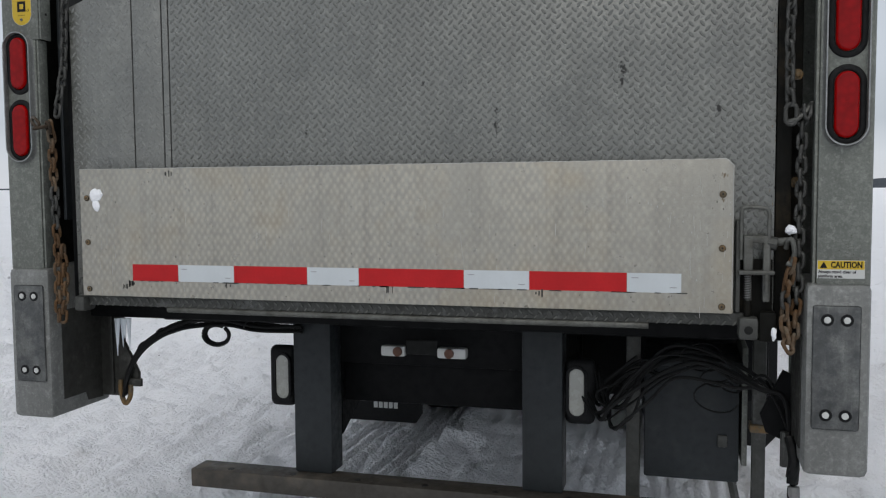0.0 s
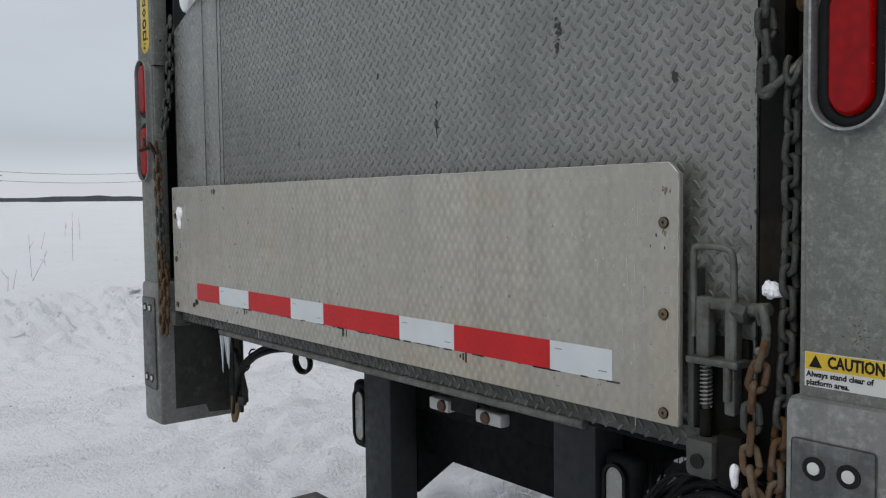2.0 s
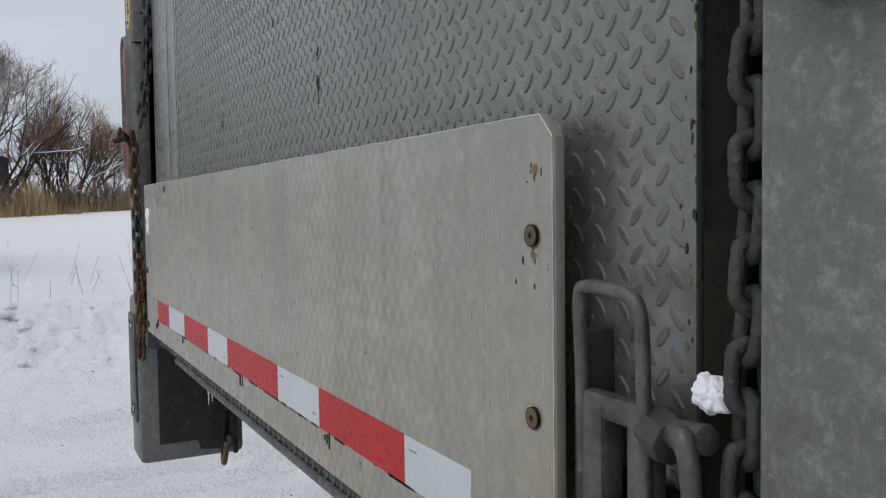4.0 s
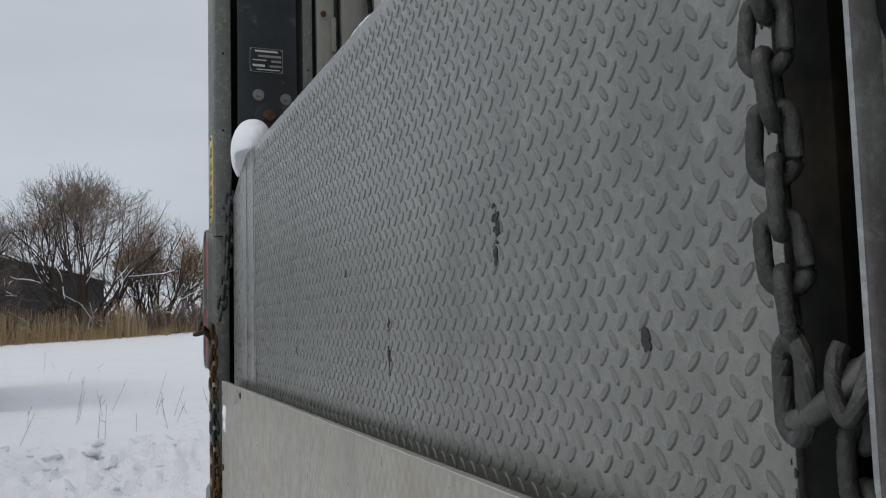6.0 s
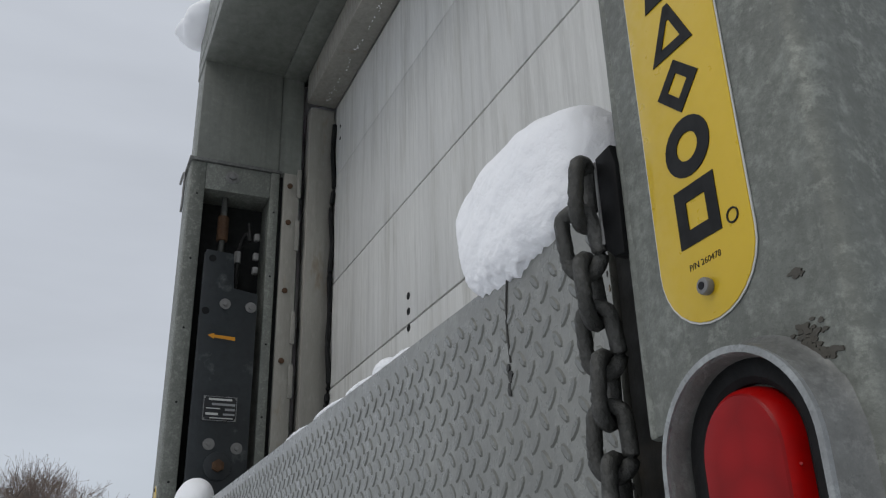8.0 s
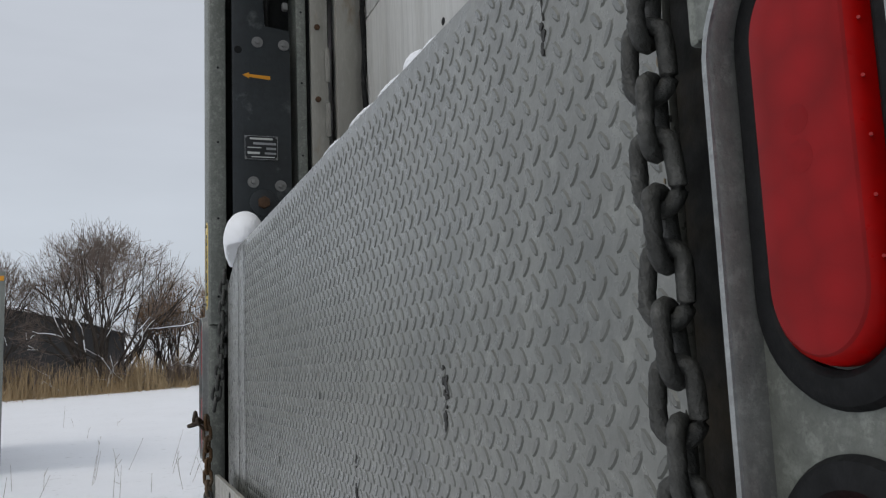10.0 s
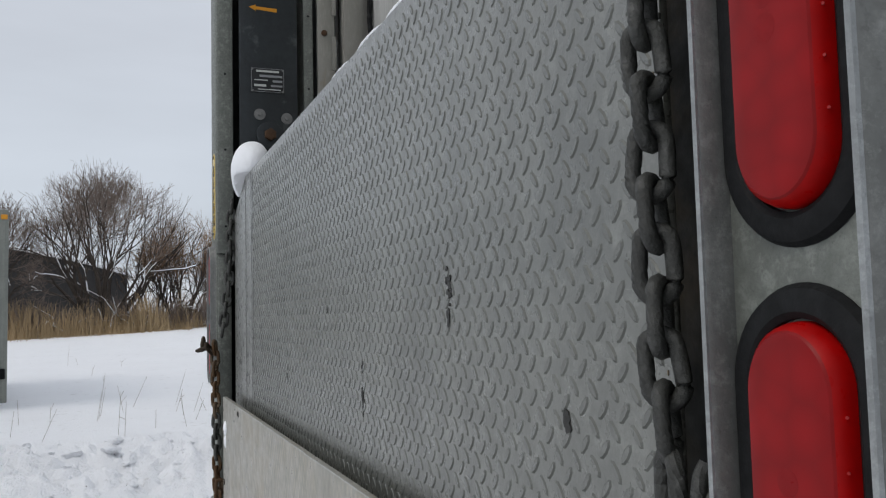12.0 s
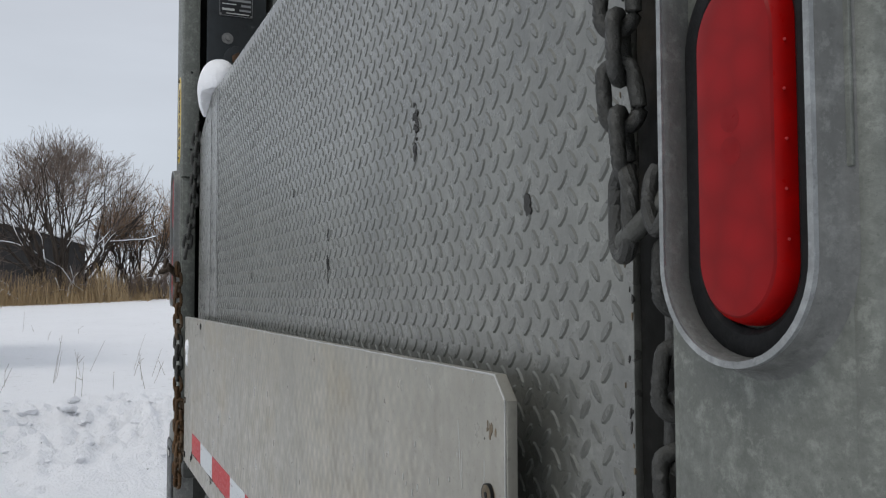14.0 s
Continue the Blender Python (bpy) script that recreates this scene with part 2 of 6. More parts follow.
def red_lens():
    m = bpy.data.materials.new("red_lamp_lens")
    m.use_nodes = True
    nodes, links = m.node_tree.nodes, m.node_tree.links
    b = nodes["Principled BSDF"]
    v, g, r = nodes.new("ShaderNodeTexVoronoi"), nodes.new("ShaderNodeNewGeometry"), nodes.new("ShaderNodeValToRGB")
    v.inputs["Scale"].default_value = 55.0
    links.new(g.outputs["Position"], v.inputs["Vector"])
    links.new(v.outputs["Distance"], r.inputs["Fac"])
    r.color_ramp.elements[0].color, r.color_ramp.elements[1].color = (0.285, 0.005, 0.007, 1), (0.18, 0.003, 0.004, 1)
    links.new(r.outputs[0], b.inputs["Base Color"])
    b.inputs["Roughness"].default_value, b.inputs["Coat Weight"].default_value, b.inputs["Coat Roughness"].default_value = 0.4, 0.12, 0.15
    b.inputs["Specular IOR Level"].default_value = 0.15
    b.inputs["Coat IOR"].default_value = 1.3
    return m


RED_LENS = red_lens()
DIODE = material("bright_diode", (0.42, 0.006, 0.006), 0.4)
SMUDGE = material("brown_grease", (0.085, 0.078, 0.062), 0.6, 0.1, 0.6, 60, 240)
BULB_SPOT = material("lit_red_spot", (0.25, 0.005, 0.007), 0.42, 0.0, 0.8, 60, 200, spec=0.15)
# stronger red than the lens: the edge's glow is put into the colour
LENS_EDGE = material("lens_edge_glow", (0.42, 0.002, 0.002), 0.4, 0.0, 0.7, 60, 200, spec=0.12)


def brushed_aluminium():
    """Satin aluminium with a ghost of the tread pattern rubbed into it as warm and cool flecks."""
    m = material("satin_aluminium", (0.385, 0.373, 0.33), 0.42, 0.45, 0.84, 2.2, 35, 0.12, 140, grit=0.28, drip=0.3, other=(0.36, 0.315, 0.235), amount=0.34, patch=2.2, band=0.12)
    nodes, links = m.node_tree.nodes, m.node_tree.links
    b = nodes["Principled BSDF"]
    was = b.inputs["Base Color"].links[0].from_socket
    g, mp, v, r, x = (nodes.new(k) for k in ("ShaderNodeNewGeometry", "ShaderNodeMapping", "ShaderNodeTexVoronoi", "ShaderNodeMapRange", "ShaderNodeMix"))
    mp.inputs["Rotation"].default_value, mp.inputs["Scale"].default_value = (0, radians(45), 0), (64, 0.01, 42)
    v.inputs["Scale"].default_value, v.inputs["Randomness"].default_value = 1.0, 0.22
    v.feature = "SMOOTH_F1"
    links.new(g.outputs["Position"], mp.inputs["Vector"])
    links.new(mp.outputs[0], v.inputs["Vector"])
    links.new(v.outputs["Distance"], r.inputs["Value"])
    for key, val in zip(("From Min", "From Max", "To Min", "To Max"), (0.14, 0.46, 0.45, 0.0)):
        r.inputs[key].default_value = val
    x.data_type = "RGBA"
    fade, worn, times = (nodes.new(k) for k in ("ShaderNodeTexNoise", "ShaderNodeMapRange", "ShaderNodeMath"))
    fade.inputs["Scale"].default_value, fade.inputs["Detail"].default_value = 3.0, 4.0
    links.new(g.outputs["Position"], fade.inputs["Vector"])
    links.new(fade.outputs["Fac"], worn.inputs["Value"])
    for key, val in zip(("From Min", "From Max", "To Min", "To Max"), (0.36, 0.56, 0.4, 1.0)):
        worn.inputs[key].default_value = val
    times.operation = "MULTIPLY"
    links.new(r.outputs[0], times.inputs[0])
    parts, end, both = (nodes.new(k) for k in ("ShaderNodeSeparateXYZ", "ShaderNodeMapRange", "ShaderNodeMath"))
    links.new(g.outputs["Position"], parts.inputs[0])
    links.new(parts.outputs["X"], end.inputs["Value"])
    for key, val in zip(("From Min", "From Max", "To Min", "To Max"), (0.60, 0.88, 1.0, 0.25)):
        end.inputs[key].default_value = val
    both.operation = "MULTIPLY"
    links.new(worn.outputs[0], both.inputs[0])
    links.new(end.outputs[0], both.inputs[1])
    links.new(both.outputs[0], times.inputs[1])
    links.new(times.outputs[0], x.inputs["Factor"])
    links.new(was, x.inputs["A"])
    x.inputs["B"].default_value = (0.59, 0.54, 0.44, 1)
    links.new(x.outputs["Result"], b.inputs["Base Color"])
    return m


ALU = brushed_aluminium()

# ---- building helpers ----
PLACE = {}


def thing(name, base, label, category, group="", kind=""):
    """An Empty at the thing's base, to which its parts belong."""
    ob = new(name)
    ob.empty_display_size = 0.05
    ob.location = base
    PLACE[ob.name] = Vector(base)
    return tagged(ob, label, category, group, kind)


def link_mesh(name, me, mat, parent=None, label="", smooth=True, at=None, crease=32):
    if mat and not me.materials:
        me.materials.append(mat)
    if smooth:
        me.shade_smooth()
        me.set_sharp_from_angle(angle=radians(crease))
    co = np.empty(len(me.vertices) * 3)
    me.vertices.foreach_get("co", co)
    co = co.reshape(-1, 3)
    c = Vector((co.min(0) + co.max(0)) / 2) if at is None else Vector(at)
    me.transform(Matrix.Translation(-c))
    ob = new(name, me)
    PLACE[ob.name] = c
    ob.location = c - (PLACE[parent.name] if parent else Vector())
    ob.parent = parent
    return tagged(ob, label)


def part(name, bm, mat, parent=None, label="", smooth=True, crease=32):
    """Links a bmesh, drawn in world places, as one mesh object under a thing or a part."""
    me = bpy.data.meshes.new(name)
    bm.normal_update()
    bm.to_mesh(me)
    bm.free()
    return link_mesh(name, me, mat, parent, label, smooth, crease=crease)


def lone(name, bm, mat, label, category, group="", kind=""):
    return tagged(part(name, bm, mat, crease=180 if mat is SNOW else 32), label, category, group, kind)


def placed(name, me, m, parent, label=""):
    """One more object on a shared mesh, at the world pose m, under parent."""
    ob = new(name, me)
    PLACE[ob.name] = m.translation.copy()
    ob.parent = parent
    ob.matrix_basis = Matrix.Translation(-PLACE[parent.name]) @ m
    return tagged(ob, label)


def box(x0, x1, y0, y1, z0, z1, bevel=0.0, bm=None, seg=2):
    bm = bm or bmesh.new()
    r = bmesh.ops.create_cube(bm, size=1.0)
    for v in r["verts"]:
        v.co = ((x0 + x1) / 2 + v.co.x * (x1 - x0), (y0 + y1) / 2 + v.co.y * (y1 - y0), (z0 + z1) / 2 + v.co.z * (z1 - z0))
    if bevel:
        edges = {e for v in r["verts"] for e in v.link_edges}
        bmesh.ops.bevel(bm, geom=list(edges), offset=bevel, segments=seg, profile=0.5, affect="EDGES")
    return bm


def rod(a, b, r, bm=None, sides=16, r2=None, bevel=0.0):
    bm = bm or bmesh.new()
    a, b = Vector(a), Vector(b)
    q = (b - a).to_track_quat("Z", "Y").to_matrix().to_4x4()
    made = bmesh.ops.create_cone(bm, cap_ends=True, segments=sides, radius1=r, radius2=r if r2 is None else r2, depth=(b - a).length,
                                 matrix=Matrix.Translation((a + b) / 2) @ q)
    if bevel:
        caps = {e for v in made["verts"] for e in v.link_edges if len(e.link_faces) == 2 and any(len(f.verts) > 4 for f in e.link_faces)}
        bmesh.ops.bevel(bm, geom=list(caps), offset=bevel, segments=2, profile=0.5, affect="EDGES")
    return bm


def prism(outline, depth0, depth1, axis="y", bm=None, bevel=0.0):
    """A flat outline drawn out along an axis: (x, z) along y, (y, z) along x, (x, y) along z."""
    bm = bm or bmesh.new()

    def at(p, d):
        return {"y": (p[0], d, p[1]), "x": (d, p[0], p[1]), "z": (p[0], p[1], d)}[axis]

    lo, hi = ([bm.verts.new(at(p, d)) for p in outline] for d in (depth0, depth1))
    faces = [bm.faces.new(lo), bm.faces.new(hi[::-1])]
    n = len(outline)
    faces += [bm.faces.new((lo[i], hi[i], hi[(i + 1) % n], lo[(i + 1) % n])) for i in range(n)]
    bmesh.ops.recalc_face_normals(bm, faces=faces)
    if bevel:
        edges = {e for f in faces[:2] for e in f.edges}
        bmesh.ops.bevel(bm, geom=list(edges), offset=bevel, segments=2, profile=0.5, affect="EDGES")
    return bm


def stadium(cx, cz, w, h, n=14):
    """A tall oval: two half circles and straight flanks, as (x, z)."""
    r, k = w / 2, h / 2 - w / 2
    top = [(cx + r * math.cos(a), cz + k + r * math.sin(a)) for a in np.linspace(0, math.pi, n)]
    return top + [(2 * cx - x, 2 * cz - z) for x, z in top]


def ring(outer, inner, y0, y1, bm=None):
    """A band between two outlines of equal count, from y0 to y1."""
    bm = bm or bmesh.new()
    n = len(outer)
    loops = [[bm.verts.new((p[0], y, p[1])) for p in o] for o, y in ((outer, y0), (outer, y1), (inner, y1), (inner, y0))]
    faces = [bm.faces.new((loops[k][i], loops[k][(i + 1) % n], loops[(k + 1) % 4][(i + 1) % n], loops[(k + 1) % 4][i])) for k in range(4) for i in range(n)]
    bmesh.ops.recalc_face_normals(bm, faces=faces)
    return bm


def tube(points, r, bm=None, sides=8, closed=False, smooth_steps=6):
    """A round bar along a smooth curve through points."""
    bm = bm or bmesh.new()
    p = [Vector(q) for q in points]
    fine = []
    n = len(p)
    for i in range(n if closed else n - 1):
        a, b, c, d = (p[(i + k) % n] if closed else p[min(max(i + k, 0), n - 1)] for k in (-1, 0, 1, 2))
        for s in range(smooth_steps):
            t = s / smooth_steps
            fine.append(0.5 * ((2 * b) + (c - a) * t + (2 * a - 5 * b + 4 * c - d) * t * t + (3 * b - a - 3 * c + d) * t**3))
    if not closed:
        fine.append(p[-1])
    m, rings = len(fine), []
    up = Vector((0.03, 0.05, 1)).normalized()
    for i, q in enumerate(fine):
        t = (fine[(i + 1) % m] - fine[i - 1]) if closed else fine[min(i + 1, m - 1)] - fine[max(i - 1, 0)]
        t.normalize()
        side = t.cross(up)
        if side.length < 0.05:
            side = t.cross(Vector((1, 0.1, 0)))
        side.normalize()
        over = side.cross(t)
        rings.append([bm.verts.new(q + r * (math.cos(a) * side + math.sin(a) * over)) for a in np.linspace(0, 2 * math.pi, sides, endpoint=False)])
    for i in range(m if closed else m - 1):
        a, b = rings[i], rings[(i + 1) % m]
        for k in range(sides):
            bm.faces.new((a[k], a[(k + 1) % sides], b[(k + 1) % sides], b[k]))
    if not closed:
        bm.faces.new(rings[0][::-1]), bm.faces.new(rings[-1])
    bmesh.ops.recalc_face_normals(bm, faces=bm.faces[:])
    return bm


def hex_bolt(center, axis, r=0.009, h=0.008, bm=None):
    c, a = Vector(center), Vector(axis)
    bm = rod(c, c + a * 0.003, r * 1.75, bm, 18)
    return rod(c + a * 0.0025, c + a * (0.0025 + h), r, bm, 6, bevel=0.0012)


def lump(center, size, seed, rough=0.18, bm=None, freq=9.0, level=4):
    """A clot of snow: a ball pressed to size and made uneven."""
    bm = bm or bmesh.new()
    made = bmesh.ops.create_icosphere(bm, subdivisions=level, radius=1.0)
    c, s = Vector(center), Vector(size)
    for v in made["verts"]:
        q = Vector((v.co.x * s.x, v.co.y * s.y, v.co.z * s.z))
        k = noise.noise((c + q) * freq + Vector((seed, 0, 0))) * rough + noise.noise((c + q) * freq * 3.1) * rough * 0.45 + noise.noise((c + q) * freq * 9) * rough * 0.16
        v.co = c + q * (1 + k)
    return bm


def lettering(body, size, mat, parent, m, name="lettering", align="CENTER", extrude=0.0004, squeeze=1.0, bold=0.0):
    """Words as a mesh, in the plane of m: x to the right, y up the letters."""
    cu = bpy.data.curves.new(name, "FONT")
    cu.body, cu.size, cu.align_x, cu.align_y, cu.extrude, cu.resolution_u = body, size, align, "CENTER", extrude, 2
    cu.offset = bold
    tmp = new("tmp_letters", cu)
    deps = bpy.context.evaluated_depsgraph_get()
    me = bpy.data.meshes.new_from_object(tmp.evaluated_get(deps))
    bpy.data.objects.remove(tmp)
    bpy.data.curves.remove(cu)
    me.transform(Matrix.Diagonal((squeeze, 1, 1, 1)))
    me.transform(m)
    me.materials.clear()
    return link_mesh(name, me, mat, parent, smooth=False)


def facing(x, y, z, way="rear", spin=0.0):
    """The plane of a sign: 'rear' faces -y, 'right' faces +x."""
    return {"rear": pose(x, y, z, 90, 0, 0), "right": pose(x, y, z, 90, 0, 90)}[way] @ pose(0, 0, 0, 0, 0, spin)


# ---- chains ----
LINK_PITCH = 0.0305


def link_shape(r=0.0052, inside=0.0172, mats=CHAIN):
    """One welded chain link, long along z, flat across x."""
    pts = [(inside * 0.62 * math.cos(a), 0, math.copysign(0.0085, math.sin(a)) + 0.0118 * math.sin(a)) for a in np.linspace(0.001, 2 * math.pi - 0.001, 13)[:-1]]
    me = bpy.data.meshes.new("chain_link")
    bm = tube(pts, r, sides=8, closed=True, smooth_steps=3)
    bm.to_mesh(me)
    bm.free()
    me.materials.append(mats)
    me.shade_smooth()
    return me


LINK_GREY, LINK_RUST, LINK_DARK = link_shape(), link_shape(mats=RUST_CHAIN), link_shape(mats=DARK_RUST)


def chain(name, way, me, label, turn=56.0, group="", base=None):
    """A hanging chain along a line of points, every second link turned a quarter."""
    p = [Vector(q) for q in way]
    top = thing(name, base or p[0], label, "chain", group)
    lengths = [(b - a).length for a, b in zip(p, p[1:])]
    total, s, k = sum(lengths), 0.0, 0
    rng = random.Random(len(way) * 7 + int(abs(p[0].x) * 1000))
    while s < total:
        rest, i = s, 0
        while i < len(lengths) - 1 and rest > lengths[i]:
            rest, i = rest - lengths[i], i + 1
        d = (p[i + 1] - p[i]).normalized()
        q = p[i] + d * rest
        side = Vector((0.0, -1.0, 0.05)).cross(d).normalized()
        basis = Matrix((side, d.cross(side), d)).transposed().to_4x4()
        m = Matrix.Translation(q) @ basis @ pose(0, 0, 0, rng.uniform(-5, 5), rng.uniform(-5, 5), turn + 90 * (k % 2) + rng.uniform(-6, 6))
        mesh = me[min(int(s / total * len(me)), len(me) - 1)] if isinstance(me, list) else me
        placed("chain_link", mesh, m, top)
        s, k = s + LINK_PITCH, k + 1
    return top

# ---- the liftgate platform, folded upright, and its flap ----
UP = 0.228         # how far the columns and the body's frame stand above the platform's own marks
TOP = 2.168


def tread_lugs(x0, x1, z0, z1, y, height=0.0021, pitch=0.0280, length=0.0205, width=0.0084, keep=None, seed=3):
    """The raised bars of tread plate, in two leaning directions, as one mesh."""
    rng = np.random.RandomState(seed)
    a = []
    for off, lean in ((0.0, 1.0), (0.5, -1.0)):
        xs = np.arange(x0 + pitch * (0.35 + off), x1 - 0.006, pitch)
        zs = np.arange(z0 + pitch * (0.35 + off), z1 - 0.006, pitch)
        gx, gz = np.meshgrid(xs, zs)
        a.append(np.stack([gx.ravel(), gz.ravel(), np.full(gx.size, lean)], 1))
    a = np.concatenate(a)
    if keep:
        a = a[np.array([keep(x, z) for x, z, _ in a])]
    n = len(a)
    L, W = length / 2, width / 2
    ring0 = np.array([(-1, 0), (-0.70, -0.74), (0, -1), (0.70, -0.74), (1, 0), (0.70, 0.74), (0, 1), (-0.70, 0.74)]) * (L, W)
    ring1 = ring0 * np.array([0.80, 0.56])
    flat = np.concatenate([ring0, ring1])
    hgt = np.concatenate([np.zeros(8), np.ones(8)])
    ang = np.radians(48) * a[:, 2] + rng.uniform(-0.05, 0.05, n)
    c, s = np.cos(ang)[:, None], np.sin(ang)[:, None]
    worn = height * rng.uniform(0.75, 1.1, n)[:, None]
    vx = a[:, :1] + flat[:, 0] * c - flat[:, 1] * s
    vz = a[:, 1:2] + flat[:, 0] * s + flat[:, 1] * c
    vy = y - hgt * worn
    verts = np.stack([vx, vy, vz], -1).reshape(-1, 3)
    faces = [[k, (k + 1) % 8, 8 + (k + 1) % 8, 8 + k] for k in range(8)]
    quads = (np.arange(n)[:, None, None] * 16 + np.array(faces)).reshape(-1, 4).tolist()
    caps = (np.arange(n)[:, None] * 16 + np.arange(8, 16)).tolist()
    me = bpy.data.meshes.new("tread_lugs")
    me.from_pydata(verts.tolist(), [], quads + caps)
    me.update()
    return me


def relief(me, parent, top=None, foot=None):
    """Links the bars under their plate; every flank takes the foot material, with shade put into its colour."""
    me.materials.append(top or LUG)
    me.materials.append(foot or LUG_FOOT)
    n = len(me.polygons)
    bars = n // 9
    darkened = np.zeros(n, np.int32)
    darkened[:bars * 8] = 1
    me.polygons.foreach_set("material_index", darkened)
    return tagged(link_mesh("tread_relief", me, None, parent, smooth=False), kind="stuff")


def deck_top(x):
    """The upper edge: level, cut down at the far corner."""
    return TOP - 0.085 * max(0.0, (-0.84 - x) / 0.235)


def platform():
    t = thing("liftgate_platform", (0, 0.03, 1.1), "grey worn aluminium tread-plate liftgate platform folded upright", "liftgate platform")
    edges = [-1.075, -0.842, -0.735, -0.711, 1.075]
    for a, b in zip(edges, edges[1:]):
        a, b = a + 0.0022, b - 0.0022
        outline = [(a, 1.13), (b, 1.13), (b, deck_top(b)), (a, deck_top(a))]
        p = part("deck_plate", prism(outline, 0.0, 0.008, bevel=0.0008), TREAD, t)
        if b - a > 0.05:
            low = 0.0005 if a < -0.72 else 0.0012
            lugs = tread_lugs(a + 0.004, b - 0.004, 1.14, TOP, 0.0, low, keep=lambda x, z: z < deck_top(x) - 0.012)
            relief(lugs, p, *((TREAD, TREAD) if a < -0.72 else (LUG, LUG_FOOT)))
    part("deck_backing", box(-1.06, 1.06, 0.0085, 0.05, 1.13, 2.06), INK, t)
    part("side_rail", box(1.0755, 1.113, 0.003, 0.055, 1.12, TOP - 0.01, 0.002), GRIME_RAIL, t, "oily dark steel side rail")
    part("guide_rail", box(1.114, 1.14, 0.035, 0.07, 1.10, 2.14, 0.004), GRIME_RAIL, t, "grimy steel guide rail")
    for z in (1.25, 1.5, 1.78, 2.02):
        part("guide_bolt", hex_bolt((1.127, 0.035, z), (0, -1, 0), 0.008, 0.008), SCREW, t)
    part("side_rail", box(-1.092, -1.0755, 0.004, 0.055, 1.12, 2.07, 0.003), BLACK_PAINT, t, "dark steel side rail")
    # the hinge end under the flap: a narrow tread strip and a rolled lip
    strip = part("hinge_strip", box(-1.03, 1.0, -0.018, 0.03, 1.124, 1.158, 0.004), GALV_DARK, t, "grimy tread strip at the hinge")
    relief(tread_lugs(-1.02, 0.99, 1.120, 1.162, -0.018, 0.0018), strip, LATCH, GALV_DARK)
    part("rolled_lip", tube([(-0.73, -0.014, 1.116), (0, -0.014, 1.114), (0.755, -0.014, 1.116)], 0.009, sides=12), LATCH, t)
    part("hinge_bar", rod((-1.06, 0.03, 1.135), (1.06, 0.03, 1.135), 0.014), GALV_DARK, t)
    part("hinge_knuckle", box(0.985, 1.035, -0.05, 0.02, 1.09, 1.15, 0.01), GALV_DARK, t)
    part("hinge_pin", rod((1.01, -0.054, 1.117), (1.01, -0.03, 1.117), 0.011), INSIDE, t)
    part("hinge_knuckle", box(-1.06, -1.02, -0.045, 0.02, 1.105, 1.155, 0.01), GALV_DARK, t)
    # dirt packed into the plate's seams
    rng = random.Random(9)
    for x in edges[1:4]:
        pts = [(x + rng.uniform(-0.0015, 0.0015), 0.0014, z) for z in np.arange(1.56, deck_top(x), 0.035)]
        part("seam_grime", tube(pts, 0.0021, sides=5, smooth_steps=2), DENT, t)
    # gouges and scratches in the plate
    rng = random.Random(5)
    for x, z, w, h, n in ((0.682, 1.797, 0.013, 0.034, 22), (0.334, 1.69, 0.009, 0.028, 11), (0.932, 1.697, 0.005, 0.009, 12), (0.922, 2.075, 0.003, 0.012, 6), (0.12, 1.80, 0.004, 0.008, 3), (-0.25, 1.66, 0.004, 0.008, 3)):
        bm = bmesh.new()
        for k in range(n):
            q = (x + rng.uniform(-w, w) * 0.7, z + rng.uniform(-h, h))
            r = rng.uniform(0.0014, 0.0038)
            prism([(q[0] + r * rng.uniform(0.6, 1.3) * math.cos(a), q[1] + 1.3 * r * rng.uniform(0.6, 1.3) * math.sin(a)) for a in np.linspace(0, 6.28, 8)[:-1]],
                  -0.0012 - k * 0.00002, 0.001, bm=bm)
        tagged(part("gouge", bm, DENT, t, "dark gouged scuff"), kind="stuff")
    bm = bmesh.new()
    for x, z0, z1 in ((0.925, 2.09, 2.163), (0.335, 1.64, 1.675)):
        tube([(x, -0.0004, z0), (x - 0.003, -0.0004, (z0 + z1) / 2), (x + 0.002, -0.0004, z1)], 0.0011, bm, 5)
    tagged(part("scratch", bm, DENT, t), kind="stuff")
    # rust and chips along the free edge
    for mat, n in ((DENT, 46), (STAIN, 26)):
        bm = bmesh.new()
        for k in range(n):
            x, z, r_ = 1.073 - abs(rng.gauss(0, 0.006)), rng.uniform(1.2, 2.14), rng.uniform(0.0006, 0.0016)
            prism([(x + r_ * rng.uniform(0.4, 1.2) * math.cos(a), z + r_ * rng.uniform(1, 3.5) * math.sin(a)) for a in np.linspace(0, 6.28, 7)[:-1]], -0.0006 - 0.00001 * k, 0.001, bm=bm)
        tagged(part("edge_chip", bm, mat, t, "rusty chips along the edge"), kind="stuff")
    return t


platform()


